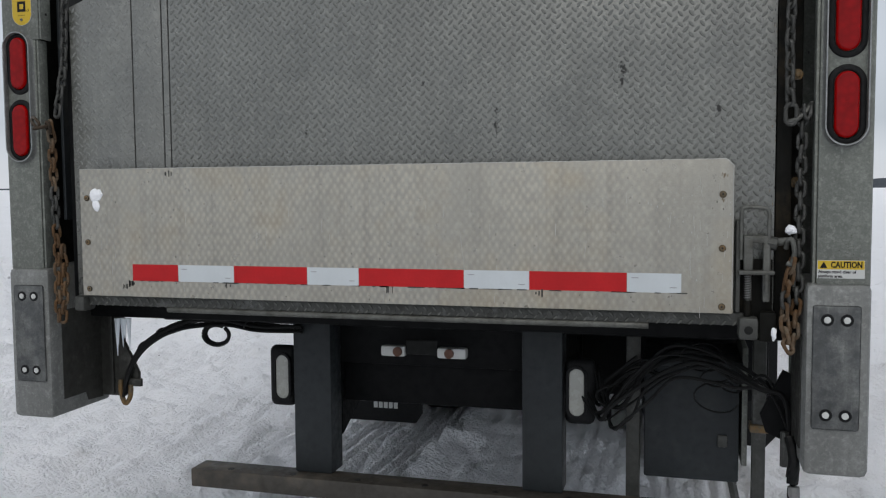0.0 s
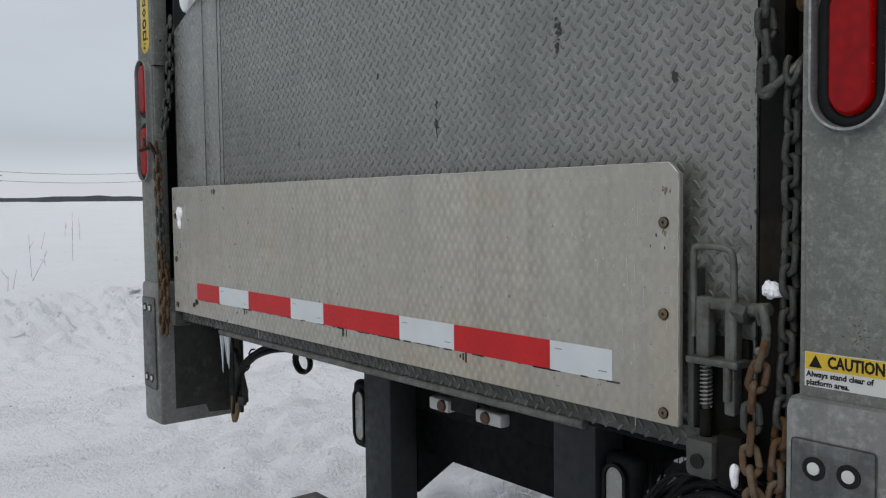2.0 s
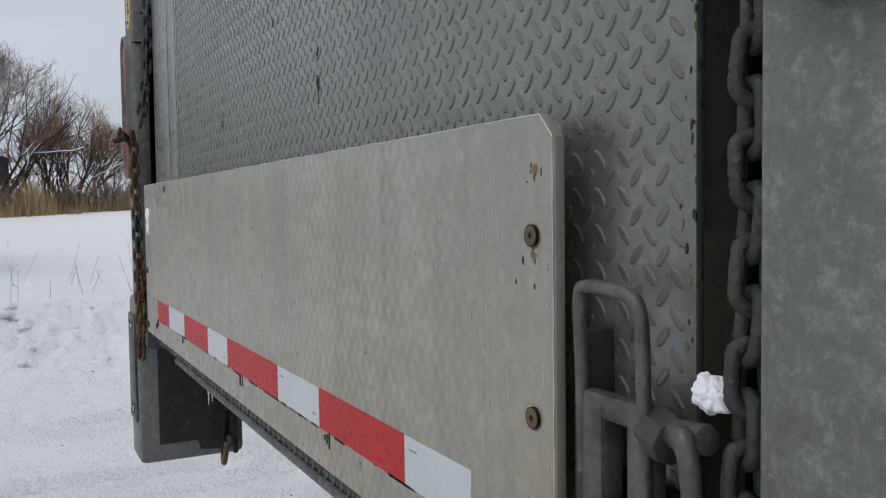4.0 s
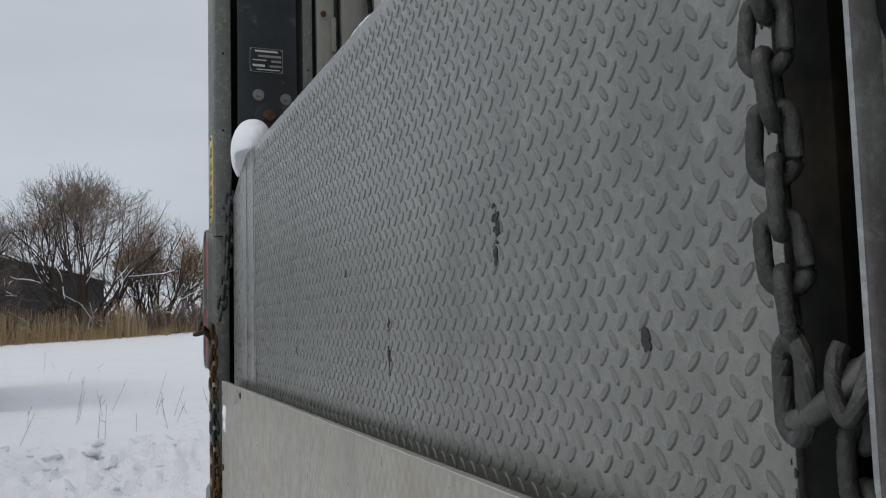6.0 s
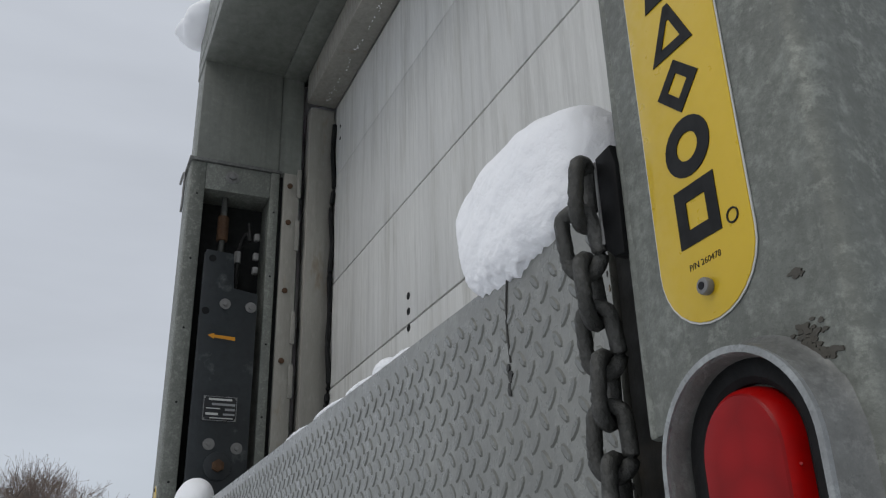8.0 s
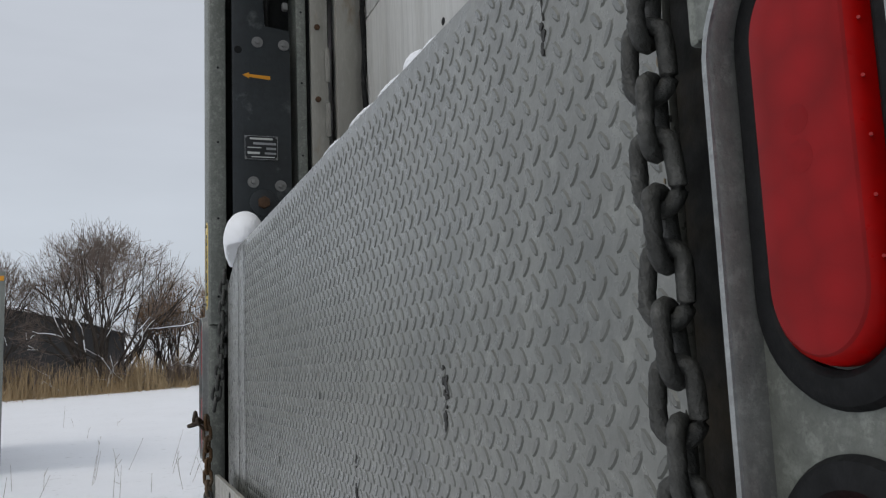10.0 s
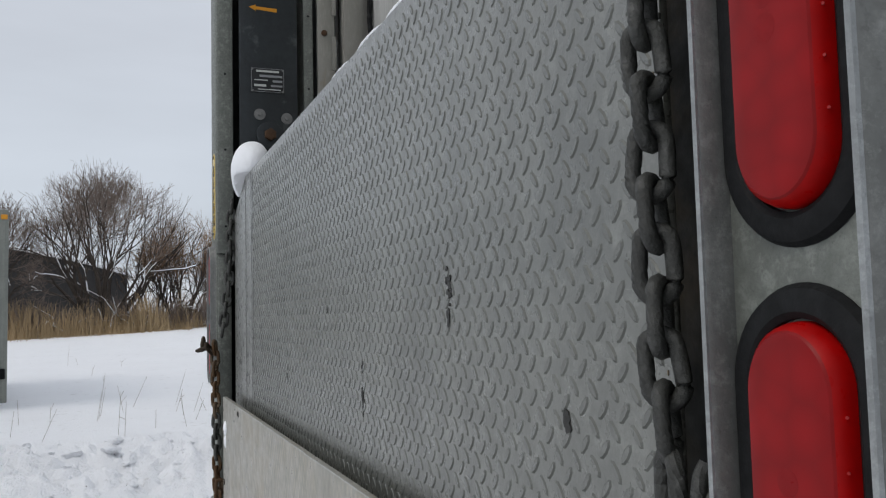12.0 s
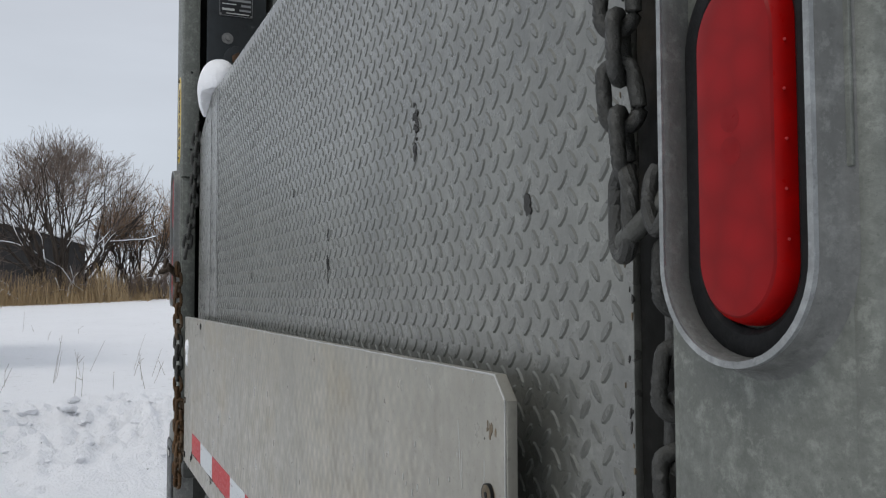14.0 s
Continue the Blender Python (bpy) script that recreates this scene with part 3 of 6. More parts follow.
def flap():
    t = thing("ramp_flap", (0, -0.03, 1.16), "satin aluminium ramp flap with red and white reflective tape", "ramp flap")
    outline = [(-1.022, 1.158), (0.969, 1.158), (0.969, 1.545), (0.9515, 1.563), (-1.022, 1.563)]
    part("plate", prism(outline, -0.042, -0.031, bevel=0.0015), ALU, t)
    rng = random.Random(41)
    rim = [(x, -0.0414 + rng.uniform(-0.0003, 0.0003), 1.5624 + rng.uniform(-0.0007, 0.0004)) for x in np.arange(-1.02, 0.945, 0.025)] + [(0.9515, -0.0414, 1.5625), (0.9685, -0.0414, 1.545)]
    rim += [(0.9686 + rng.uniform(-0.0007, 0.0003), -0.0414, z) for z in np.arange(1.53, 1.16, -0.02)]
    # chipped, worn rim; the highlight along it is painted as a brighter tube
    part("worn_edge", tube(rim, 0.0009, sides=6, smooth_steps=1), ALU_EDGE, t, "bright worn edge, its highlight painted in")
    part("end_cap", box(0.9692, 0.9705, -0.0408, -0.0322, 1.16, 1.545, 0.0004), ALU, t)
    for x, zs in ((0.943, (1.471, 1.33, 1.176)), (-0.997, (1.471, 1.33, 1.18))):
        for z in zs:
            s = part("screw", rod((x, -0.0455, z), (x, -0.04, z), 0.0080, sides=20, bevel=0.001), SCREW, t)
            part("rust_stain", rod((x, -0.0424, z - 0.001), (x, -0.041, z - 0.001), 0.0094, sides=18), STAIN, t)
            part("rim_line", rod((x, -0.0452, z), (x, -0.0405, z), 0.0086, sides=20), INK, s)
            part("socket", rod((x, -0.0459, z), (x, -0.044, z), 0.0026, sides=6), INK, s)
    cuts = [-0.836, -0.672, -0.479, -0.236, -0.072, 0.246, 0.433, 0.699, 0.841]
    for k, (a, b) in enumerate(zip(cuts, cuts[1:])):
        s = part("reflective_tape", box(a + 0.0006, b - 0.0006, -0.0428, -0.0416, 1.209, 1.261), (TAPE_RED, TAPE_WHITE)[k % 2], t,
                 ("red reflective tape", "white reflective tape")[k % 2], smooth=False)
        if k % 2:
            for q, zz in ((a + 0.012, 1.247), (b - 0.03, 1.222)):
                part("print_bar", box(q, q + 0.018, -0.0431, -0.0426, zz, zz + 0.0022), GREY_INK, s, smooth=False)
    # dirt runs, scratches and chips
    rng = random.Random(11)
    bm = bmesh.new()
    for x, z, n in ((-0.84, 1.2, 7), (-0.86, 1.19, 4), (0.455, 1.2, 4), (0.02, 1.2, 3), (-0.70, 1.545, 3), (-0.5, 1.2, 3)):
        for k in range(n):
            a, l = x + rng.uniform(-0.012, 0.012), rng.uniform(0.006, 0.022)
            box(a, a + rng.uniform(0.002, 0.005), -0.0430, -0.041, z - l * 0.5, z + l * 0.5, bm=bm)
    for k in range(70):
        a, l = rng.uniform(-0.836, 0.84), rng.uniform(0.004, 0.03)
        h = rng.uniform(0.0006, 0.0022)
        box(a, a + l, -0.0432, -0.041, 1.2088 - h, 1.2088 + h * 0.6, bm=bm)
    tagged(part("grime_run", bm, DENT, t), kind="stuff")
    bm = bmesh.new()
    for k in range(80):
        x, z = rng.uniform(-1.0, 0.95), rng.uniform(1.17, 1.55)
        if k < 36:
            x = rng.choice((rng.uniform(-1.01, -0.9), rng.uniform(0.86, 0.96)))
        l, lean = rng.uniform(0.006, 0.05), rng.uniform(-0.1, 0.1)
        if k == 0:
            x, z, l, lean = 0.235, 1.37, 0.13, 0.12
        tube([(x, -0.0421, z), (x + lean * l, -0.0421, z - l)], 0.0005, bm, 4, smooth_steps=1)
    tagged(part("scratch", bm, ALU_EDGE, t), kind="stuff")
    bm = bmesh.new()
    for k in range(14):
        x, z, r = rng.uniform(-0.98, 0.95), rng.uniform(1.17, 1.55), rng.uniform(0.0008, 0.002)
        rod((x, -0.0424, z), (x, -0.041, z), r, bm, 7)
    tagged(part("chip", bm, DENT, t), kind="stuff")
    # dents, chips and rust flecks towards the free end
    for mat, n, x0, z0, sx_, sz_ in ((ALU_EDGE, 26, 0.86, 1.42, 0.07, 0.09), (STAIN, 16, 0.945, 1.520, 0.006, 0.0025), (STAIN, 7, 0.943, 1.456, 0.003, 0.006), (DENT, 4, 0.935, 1.45, 0.02, 0.08)):
        bm = bmesh.new()
        for k in range(n):
            x, z = min(x0 + rng.gauss(0, sx_), 0.962), min(max(z0 + rng.gauss(0, sz_), 1.17), 1.555)
            q, h = rng.uniform(0.0006, 0.0016), rng.uniform(0.0008, 0.0038)
            prism([(x + q * rng.uniform(0.7, 1.2) * math.cos(a), z + h * rng.uniform(0.7, 1.2) * math.sin(a)) for a in np.linspace(0, 6.28, 8)[:-1]], -0.0424 - 0.00001 * k, -0.041, bm=bm)
        tagged(part("chip", bm, mat, t), kind="stuff")
    part("standoff", box(0.975, 0.9765, -0.02, 0.0, 1.17, 1.36, 0.0005), GALV_DARK, t)
    return t


flap()
lone("stuck_snow", lump((-0.962, -0.0425, 1.447), (0.014, 0.005, 0.017), 9, 0.3, lump((-0.963, -0.0425, 1.480), (0.021, 0.006, 0.023), 4, 0.3, freq=40, level=4), freq=45, level=4), SNOW, "small patch of snow stuck on the aluminium flap", "snow patch")


def latch():
    t = thing("platform_latch", (1.02, -0.02, 1.19), "grimy galvanised spring latch with a bent-rod handle beside the ramp flap", "latch")
    part("handle", tube([(0.990, -0.03, 1.30), (0.990, -0.032, 1.38), (0.991, -0.034, 1.425), (1.002, -0.036, 1.436), (1.045, -0.036, 1.434), (1.057, -0.034, 1.422),
                         (1.058, -0.032, 1.38), (1.058, -0.03, 1.27)], 0.0052, sides=12, smooth_steps=5), LATCH, t)
    part("yoke", box(0.995, 1.06, -0.036, -0.022, 1.343, 1.362, 0.004), LATCH, t)
    part("plunger", box(0.996, 1.020, -0.038, -0.016, 1.27, 1.356, 0.005), LATCH, t)
    part("side_arm", box(1.044, 1.062, -0.036, -0.014, 1.19, 1.35, 0.004), LATCH, t)
    part("shelf", box(0.984, 1.072, -0.046, 0.0, 1.261, 1.272, 0.003), LATCH, t)
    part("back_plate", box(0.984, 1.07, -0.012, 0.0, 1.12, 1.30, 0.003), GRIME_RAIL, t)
    part("guide_rail", box(0.977, 0.9885, -0.03, 0.0, 1.16, 1.402, 0.003), GALV_DARK, t)
    part("pin", rod((1.008, -0.026, 1.15), (1.008, -0.026, 1.27), 0.0058), GALV_DARK, t)
    part("sleeve", rod((1.008, -0.026, 1.15), (1.008, -0.026, 1.192), 0.0095, bevel=0.002), GRIME_RAIL, t)
    part("stop_pin", rod((1.053, -0.04, 1.212), (1.053, -0.04, 1.262), 0.0062, bevel=0.001), LATCH, t)
    turns, pts = 10, []
    for k in range(turns * 8 + 1):
        a = k / 8 * 2 * math.pi
        pts.append((1.008 + 0.0085 * math.cos(a), -0.026 + 0.0085 * math.sin(a), 1.196 + 0.062 * k / (turns * 8)))
    part("spring", tube(pts, 0.0015, sides=6, smooth_steps=1), WASHER, t, "bare steel coil spring")
    part("shackle_boss", rod((1.056, -0.02, 1.345), (1.080, -0.024, 1.340), 0.0185, sides=8, r2=0.017, bevel=0.003), GALV_DARK, t, "grimy eight-sided boss")
    part("shackle_pin", rod((1.078, -0.024, 1.346), (1.112, -0.027, 1.350), 0.010, bevel=0.002), LATCH, t)
    part("shackle", tube([(1.100, -0.028, 1.330), (1.102, -0.040, 1.350), (1.112, -0.046, 1.352), (1.118, -0.046, 1.320), (1.112, -0.044, 1.290), (1.102, -0.040, 1.294)], 0.0066, sides=12), LATCH, t)
    part("foot", box(1.035, 1.08, -0.045, 0.01, 1.085, 1.165, 0.010), GRIME_RAIL, t)
    return t


latch()
clot = lump((1.112, -0.024, 1.377), (0.013, 0.010, 0.012), 8, 0.55, freq=70, level=5)
lone("stuck_snow", clot, SNOW, "small clot of snow caught on the latch shackle", "snow clot")
lone("stuck_snow", lump((1.072, -0.05, 1.105), (0.007, 0.007, 0.022), 15, 0.7, freq=30, level=4), SNOW, "small clot of snow caught beside the rusty chain", "snow clot")


# ---- snow lying on the platform's upper edge ----
def drift(center, size, seed, power=2.6, swell=0.10, crumb=0.0022, level=6):
    """A soft heap of settled snow, rather square, with a crumbled under-edge."""
    bm = bmesh.new()
    bmesh.ops.create_icosphere(bm, subdivisions=level, radius=1.0)
    c = Vector(center)
    for v in bm.verts:
        n = v.co.copy()
        k = (abs(n.x) ** power + abs(n.y) ** power + abs(n.z) ** power) ** (-1 / power)
        q = Vector((n.x * k * size[0], n.y * k * size[1], n.z * k * size[2]))
        g = c + q
        k = swell * noise.noise(g * 7 + Vector((seed, 0, 0)))
        q *= 1 + k
        rag = max(0.0, -n.z)
        q += n * (crumb * (noise.noise(g * 190) + 0.8 * noise.noise(g * 400)) * (0.35 + 5.5 * rag * rag))
        if n.z < -0.3:
            q.z += 0.004 * noise.noise(Vector((g.x * 70 + seed, g.y * 70, 0))) + 0.003 * noise.noise(Vector((g.x * 170 + seed, g.y * 170, 0)))
        v.co = c + q
    return bm


_heap = drift((0.934, 0.048, 2.222), (0.124, 0.064, 0.070), 2, 3.4, 0.05, 0.0008)
for _point, _way, _hold in (((0.822, 0, 2.286), (-0.914, 0, -0.405), 0.85), ((0.94, -0.014, 2.29), (0.0, -0.75, 0.66), 0.5), ((1.02, 0, 2.286), (0.6, 0, 0.8), 0.7)):
    _way = Vector(_way).normalized()
    for _v in _heap.verts:
        _d = (_v.co - Vector(_point)).dot(_way)
        if _d > 0:
            _v.co -= _way * _d * _hold
for _v in _heap.verts:
    _v.co += 0.0045 * noise.noise_vector(_v.co * 26) + 0.0012 * noise.noise_vector(_v.co * 90)
lone("snow_mound", _heap, SNOW, "big soft mound of fresh snow on the platform's upper edge", "snow mound")
_dome = drift((-0.885, 0.016, 2.190), (0.125, 0.050, 0.066), 21, 2.2, 0.2, 0.0012, 5)
for _v in _dome.verts:
    _v.co.z += 0.22 * (_v.co.x + 0.885) - 0.25 * max(0.0, _v.co.x + 0.84)
    _floor = deck_top(_v.co.x) + 0.002
    if _v.co.z < _floor:
        _v.co.z = _floor + 0.05 * (_v.co.z - _floor) - 0.016 * max(0.0, -_v.co.x - 0.97) / 0.04
lone("snow_lump", _dome, SNOW, "round lump of snow on the platform's cut corner", "snow lump")
for _a, _b, _h in ((0.10, 0.30, 0.004), (0.29, 0.46, 0.006), (0.45, 0.57, 0.008), (0.56, 0.62, 0.014), (0.61, 0.69, 0.009)):
    lone("snow_strip", drift(((_a + _b) / 2, 0.018, TOP + 0.003), ((_b - _a) / 2, 0.016, _h), int(_a * 100), 2.4, 0.3, 0.0022, 5), SNOW, "thin strip of snow along the platform's upper edge", "snow strip", "snow strips")

# ---- chains at both ends of the platform ----
chain("hoist_chain", [(1.126, -0.052, 2.138), (1.118, -0.052, 2.11), (1.106, -0.036, 2.05), (1.100, -0.030, 1.85), (1.104, -0.028, 1.694)], LINK_GREY,
      "grey steel hoist chain hanging beside the platform", group="hoist chains")
chain("hoist_chain", [(1.136, -0.014, 1.665), (1.134, -0.014, 1.45), (1.132, -0.020, 1.25), (1.12, -0.03, 1.075)], [LINK_GREY, LINK_GREY, LINK_GREY, LINK_GREY, LINK_RUST],
      "grey chain with rusty lower end hanging inside the column's edge", group="hoist chains", turn=20)
chain("safety_chain", [(1.112, -0.048, 1.288), (1.106, -0.05, 1.25), (1.100, -0.05, 1.235), (1.096, -0.05, 1.15), (1.103, -0.05, 1.085), (1.117, -0.042, 1.062)], [LINK_RUST, LINK_RUST, LINK_GREY, LINK_RUST, LINK_RUST, LINK_RUST],
      "short brown rusty chain hanging from the latch shackle", group="hoist chains", turn=60)
chain("hoist_chain", [(-1.080, -0.008, 2.115), (-1.088, -0.014, 1.90), (-1.104, -0.036, 1.73)], LINK_GREY,
      "grey steel hoist chain hanging beside the platform", group="hoist chains", turn=10)
chain("hoist_chain", [(-1.112, -0.055, 1.70), (-1.110, -0.052, 1.50), (-1.108, -0.05, 1.30), (-1.112, -0.05, 1.06)], [LINK_RUST, LINK_RUST, LINK_GREY, LINK_RUST, LINK_RUST, LINK_RUST],
      "brown rusty chain hanging below the hook", group="hoist chains", turn=30)
chain("hoist_chain", [(-1.092, -0.045, 1.30), (-1.088, -0.045, 1.18), (-1.098, -0.048, 1.08)], LINK_RUST,
      "doubled end of a brown rusty chain", group="hoist chains", turn=75)
chain("chain_knot", [(-1.145, -0.085, 1.712), (-1.125, -0.09, 1.695), (-1.105, -0.075, 1.702), (-1.118, -0.06, 1.685)], LINK_DARK, "knotted dark brown rusty links hooked over the column's edge", turn=10)


def chain_hook():
    t = thing("chain_hook", (1.13, -0.03, 1.65), "dark grimy hook holding the hoist chain's end link", "hook")
    pts = [(1.106 + 0.0125 * math.cos(a), -0.030 - 0.004 * math.cos(a), 1.673 + math.copysign(0.012, math.sin(a)) + 0.014 * math.sin(a)) for a in np.linspace(0.05, 6.23, 14)]
    part("end_link", tube(pts, 0.0056, sides=10, closed=True, smooth_steps=3), CHAIN, t, "long end link, rusty underneath")
    part("bar", tube([(1.100, -0.024, 1.655), (1.114, -0.033, 1.657), (1.130, -0.030, 1.668), (1.146, -0.022, 1.684), (1.158, -0.008, 1.702)], 0.0066, sides=12), LATCH, t, "brown grimy hook bar")
    part("blade", tube([(1.138, -0.028, 1.697), (1.1365, -0.032, 1.688), (1.137, -0.034, 1.672), (1.144, -0.034, 1.660), (1.151, -0.032, 1.670), (1.154, -0.026, 1.688), (1.153, -0.012, 1.700)], 0.0046, sides=10), CHAIN, t)
    return t


chain_hook()


def hook_plate():
    t = thing("chain_anchor", (1.14, -0.03, 2.1), "black steel anchor plate at the head of the chain", "anchor")
    part("plate", prism([(1.131, 2.100), (1.139, 2.092), (1.150, 2.090), (1.151, 2.150), (1.146, 2.165), (1.130, 2.163)], -0.044, -0.033, bevel=0.002), BLACK_PAINT, t)
    part("bracket", box(1.138, 1.150, -0.033, 0.04, 2.098, 2.148, 0.003), BLACK_PAINT, t)
    # a paler bar paints in the light on the plate's left face
    part("worn_edge", tube([(1.1312, -0.0438, 2.103), (1.1306, -0.0438, 2.12), (1.1302, -0.0438, 2.16)], 0.0013, sides=6), WASHER, t, "pale left edge, its lit face painted on")
    return t


hook_plate()


# ---- the columns of the liftgate ----
def tail_light(x, z, label):
    t = thing("tail_light", (x, -0.04, z), label, "tail light", "tail lights")
    lens = stadium(x, z, 0.0595, 0.167, 24)
    n = len(lens)

    def shell(rows, cap):
        bm = bmesh.new()
        loops = [[bm.verts.new((x + (p[0] - x) * (1 - i / 0.0298), y, z + (p[1] - z) * (1 - i / 0.0835))) for p in lens] for y, i in rows]
        for a, b in zip(loops, loops[1:]):
            for k in range(n):
                bm.faces.new((a[k], a[(k + 1) % n], b[(k + 1) % n], b[k]))
        if cap:
            bm.faces.new(loops[-1])
        bmesh.ops.recalc_face_normals(bm, faces=bm.faces[:])
        return bm

    front = part("lens", shell([(-0.0512, 0.0046), (-0.0522, 0.0056), (-0.0527, 0.0085), (-0.0529, 0.014)], True), RED_LENS, t, "glossy red lens")
    part("lens_edge", shell([(-0.032, 0.0), (-0.0440, 0.0010), (-0.0490, 0.0026), (-0.0512, 0.0046)], False), LENS_EDGE, front, "clear deep red sloping edge of the lens, its glow painted in")
    for k in range(5):
        q = (x + 0.0281, -0.0470 - 0.0008 * (k % 2), z - 0.044 + 0.022 * k)
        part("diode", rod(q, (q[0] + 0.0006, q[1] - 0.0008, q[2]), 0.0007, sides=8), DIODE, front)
    # diodes seen through the lens, painted as discs on its opaque face
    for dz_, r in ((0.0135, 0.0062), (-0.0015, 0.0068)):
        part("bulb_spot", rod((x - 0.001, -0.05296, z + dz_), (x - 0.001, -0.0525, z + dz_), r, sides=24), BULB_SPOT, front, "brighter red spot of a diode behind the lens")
    g = bmesh.new()
    prof = [(0.0, -0.032), (0.0, -0.0430), (0.003, -0.0452), (0.009, -0.0455), (0.0135, -0.0435), (0.0158, -0.040), (0.0159, -0.032)]
    loops = [[g.verts.new((q[0], y, q[1])) for q in stadium(x, z, 0.0603 + 2 * o, 0.168 + 2 * o, 24)] for o, y in prof]
    for a, b in zip(loops, loops[1:]):
        for k in range(n):
            g.faces.new((a[k], a[(k + 1) % n], b[(k + 1) % n], b[k]))
    bmesh.ops.recalc_face_normals(g, faces=g.faces[:])
    part("grommet", g, RUBBER, t, "black rubber grommet")
    t.location.y -= 0.005
    return t


def column(s):
    """One lift column: a channel open towards the platform, with lamp rim, decal and a bolted shoe. s: +1 or -1."""
    side = "with a warning label" if s > 0 else "open towards the platform"
    t = thing("lift_column", (s * 1.225, 0.1, 0.75), "weathered galvanised steel lift column with tail lights, " + side, "lift column")
    top = 3.133 + UP

    def bx(name, x0, x1, y0, y1, z0, z1, mat=GALV, bevel=0.004, label=""):
        return part(name, box(min(s * x0, s * x1), max(s * x0, s * x1), y0, y1, z0, z1, bevel), mat, t, label)

    bx("front_wall", 1.156, 1.288, -0.038, -0.028, 1.753 + UP, top, bevel=0.003)
    bx("front_wall", 1.171, 1.288, -0.038, -0.028, 1.24, 1.7525 + UP, bevel=0.003)
    bx("outer_wall", 1.289, 1.30, -0.030, 0.262, 0.80, top, bevel=0.004)
    part("corner_bead", rod((s * 1.288, -0.026, 1.24), (s * 1.288, -0.026, top), 0.012, sides=20), GALV, t)
    bx("inner_lip", 1.148, 1.1555, -0.036, 0.012, 1.753 + UP, top, bevel=0.003)
    bx("inner_lip", 1.162, 1.1705, -0.034, 0.006, 0.85, 1.7525 + UP, bevel=0.003)
    bx("rear_flange", 1.142, 1.288, 0.231, 0.262, 0.90, top, bevel=0.003)
    # the channel's inner shade is painted on this wall
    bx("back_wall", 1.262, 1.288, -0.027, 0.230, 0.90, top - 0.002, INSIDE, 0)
    bx("head_plate", 1.146, 1.288, 0.0125, 0.230, top - 0.10, top - 0.002, bevel=0.002)
    bx("cap_strip", 1.14, 1.302, -0.046, 0.27, top + 0.0005, top + 0.012, GALV_EDGE, 0.002)
    part("head_bolt", hex_bolt((s * 1.146, 0.10, top - 0.045), (-s, 0, 0), 0.013, 0.012), WASHER, t)
    for k, z in enumerate(np.arange(1.6, 3.2, 0.235)):
        part("rivet_hole", rod((s * 1.1452, -0.012, z + UP), (s * 1.1475, -0.012, z + UP), 0.0035, sides=10), INK, t)
        part("rivet_hole", rod((s * 1.1412, 0.2465, z + UP - 0.03), (s * 1.1435, 0.2465, z + UP - 0.03), 0.0035, sides=10), INK, t)
    # lamp carrier and its raised rim
    cx, cz = s * 1.233, 1.570 + UP
    part("lamp_carrier", prism(stadium(cx, cz, 0.0935, 0.409, 26), -0.0392, -0.0384, bevel=0.0003), GALV, t)
    g = bmesh.new()
    prof = [(0.011, -0.0375), (0.008, -0.040), (0.006, -0.046), (0.0045, -0.053), (0.003, -0.0548), (0.0012, -0.0545), (0.0, -0.052), (-0.0005, -0.036)]
    loops = [[g.verts.new((q[0], y, q[1])) for q in stadium(cx, cz, 0.0925 + 2 * o, 0.408 + 2 * o, 26)] for o, y in prof]
    n = len(loops[0])
    for a, b in zip(loops, loops[1:]):
        for k in range(n):
            g.faces.new((a[k], a[(k + 1) % n], b[(k + 1) % n], b[k]))
    bmesh.ops.recalc_face_normals(g, faces=g.faces[:])
    part("lamp_rim", g, GALV_EDGE, t, "raised galvanised rim round the lamps", crease=50)
    part("rim_edge", ring(stadium(cx, cz, 0.1012, 0.4167, 26), stadium(cx, cz, 0.0948, 0.4103, 26), -0.0562, -0.0535), RIM_EDGE, t, "bright edge of the lamp rim, its highlight painted in")
    # decal: a maker's badge, drawn as plain shapes
    dx, dz = s * 1.216, 1.934 + UP
    d = part("badge", prism(stadium(dx, dz, 0.0715, 0.268, 16), -0.0396, -0.0385, bevel=0.0003), YELLOW, t, "yellow oval maker's badge with black shapes")
    part("badge_border", prism(stadium(dx, dz, 0.0735, 0.270, 16), -0.0390, -0.0384), LABEL_WHITE, d, "thin white border")
    y0, y1 = -0.0402, -0.0394
    w, h = 0.0175, 0.0165
    blocks = [[(-1, -1), (1, -1), (0.7, 1), (-0.7, 1)], [(-1, -1), (1, -1), (0.12, 1), (-0.12, 1)], [(0, -1.05), (1, 0), (0, 1.05), (-1, 0)],
              [(1.02 * math.cos(a), 1.05 * math.sin(a)) for a in np.linspace(0, 6.283, 25)[:-1]], [(-0.9, -1), (0.9, -1), (0.9, 1), (-0.9, 1)]]
    for k, shape in enumerate(blocks):
        zc = dz + 0.079 - 0.0385 * k
        bm = ring([(dx + u * w, zc + v * h) for u, v in shape], [(dx + u * w * 0.48, zc + (v * 0.48 - (0.12 if k == 1 else 0)) * h) for u, v in shape], y0, y1)
        part("badge_shape", bm, INK, d, smooth=False)
    mark = [(math.cos(a), math.sin(a)) for a in np.linspace(0, 6.283, 17)[:-1]]
    part("round_mark", ring([(dx + 0.024 + 0.0042 * u, dz - 0.088 + 0.0042 * v) for u, v in mark], [(dx + 0.024 + 0.0033 * u, dz - 0.088 + 0.0033 * v) for u, v in mark], y0, y1), INK, d, smooth=False)
    lettering("P/N 260478", 0.005, INK, d, facing(dx, y0 + 0.0006, dz - 0.103), extrude=0.0002)
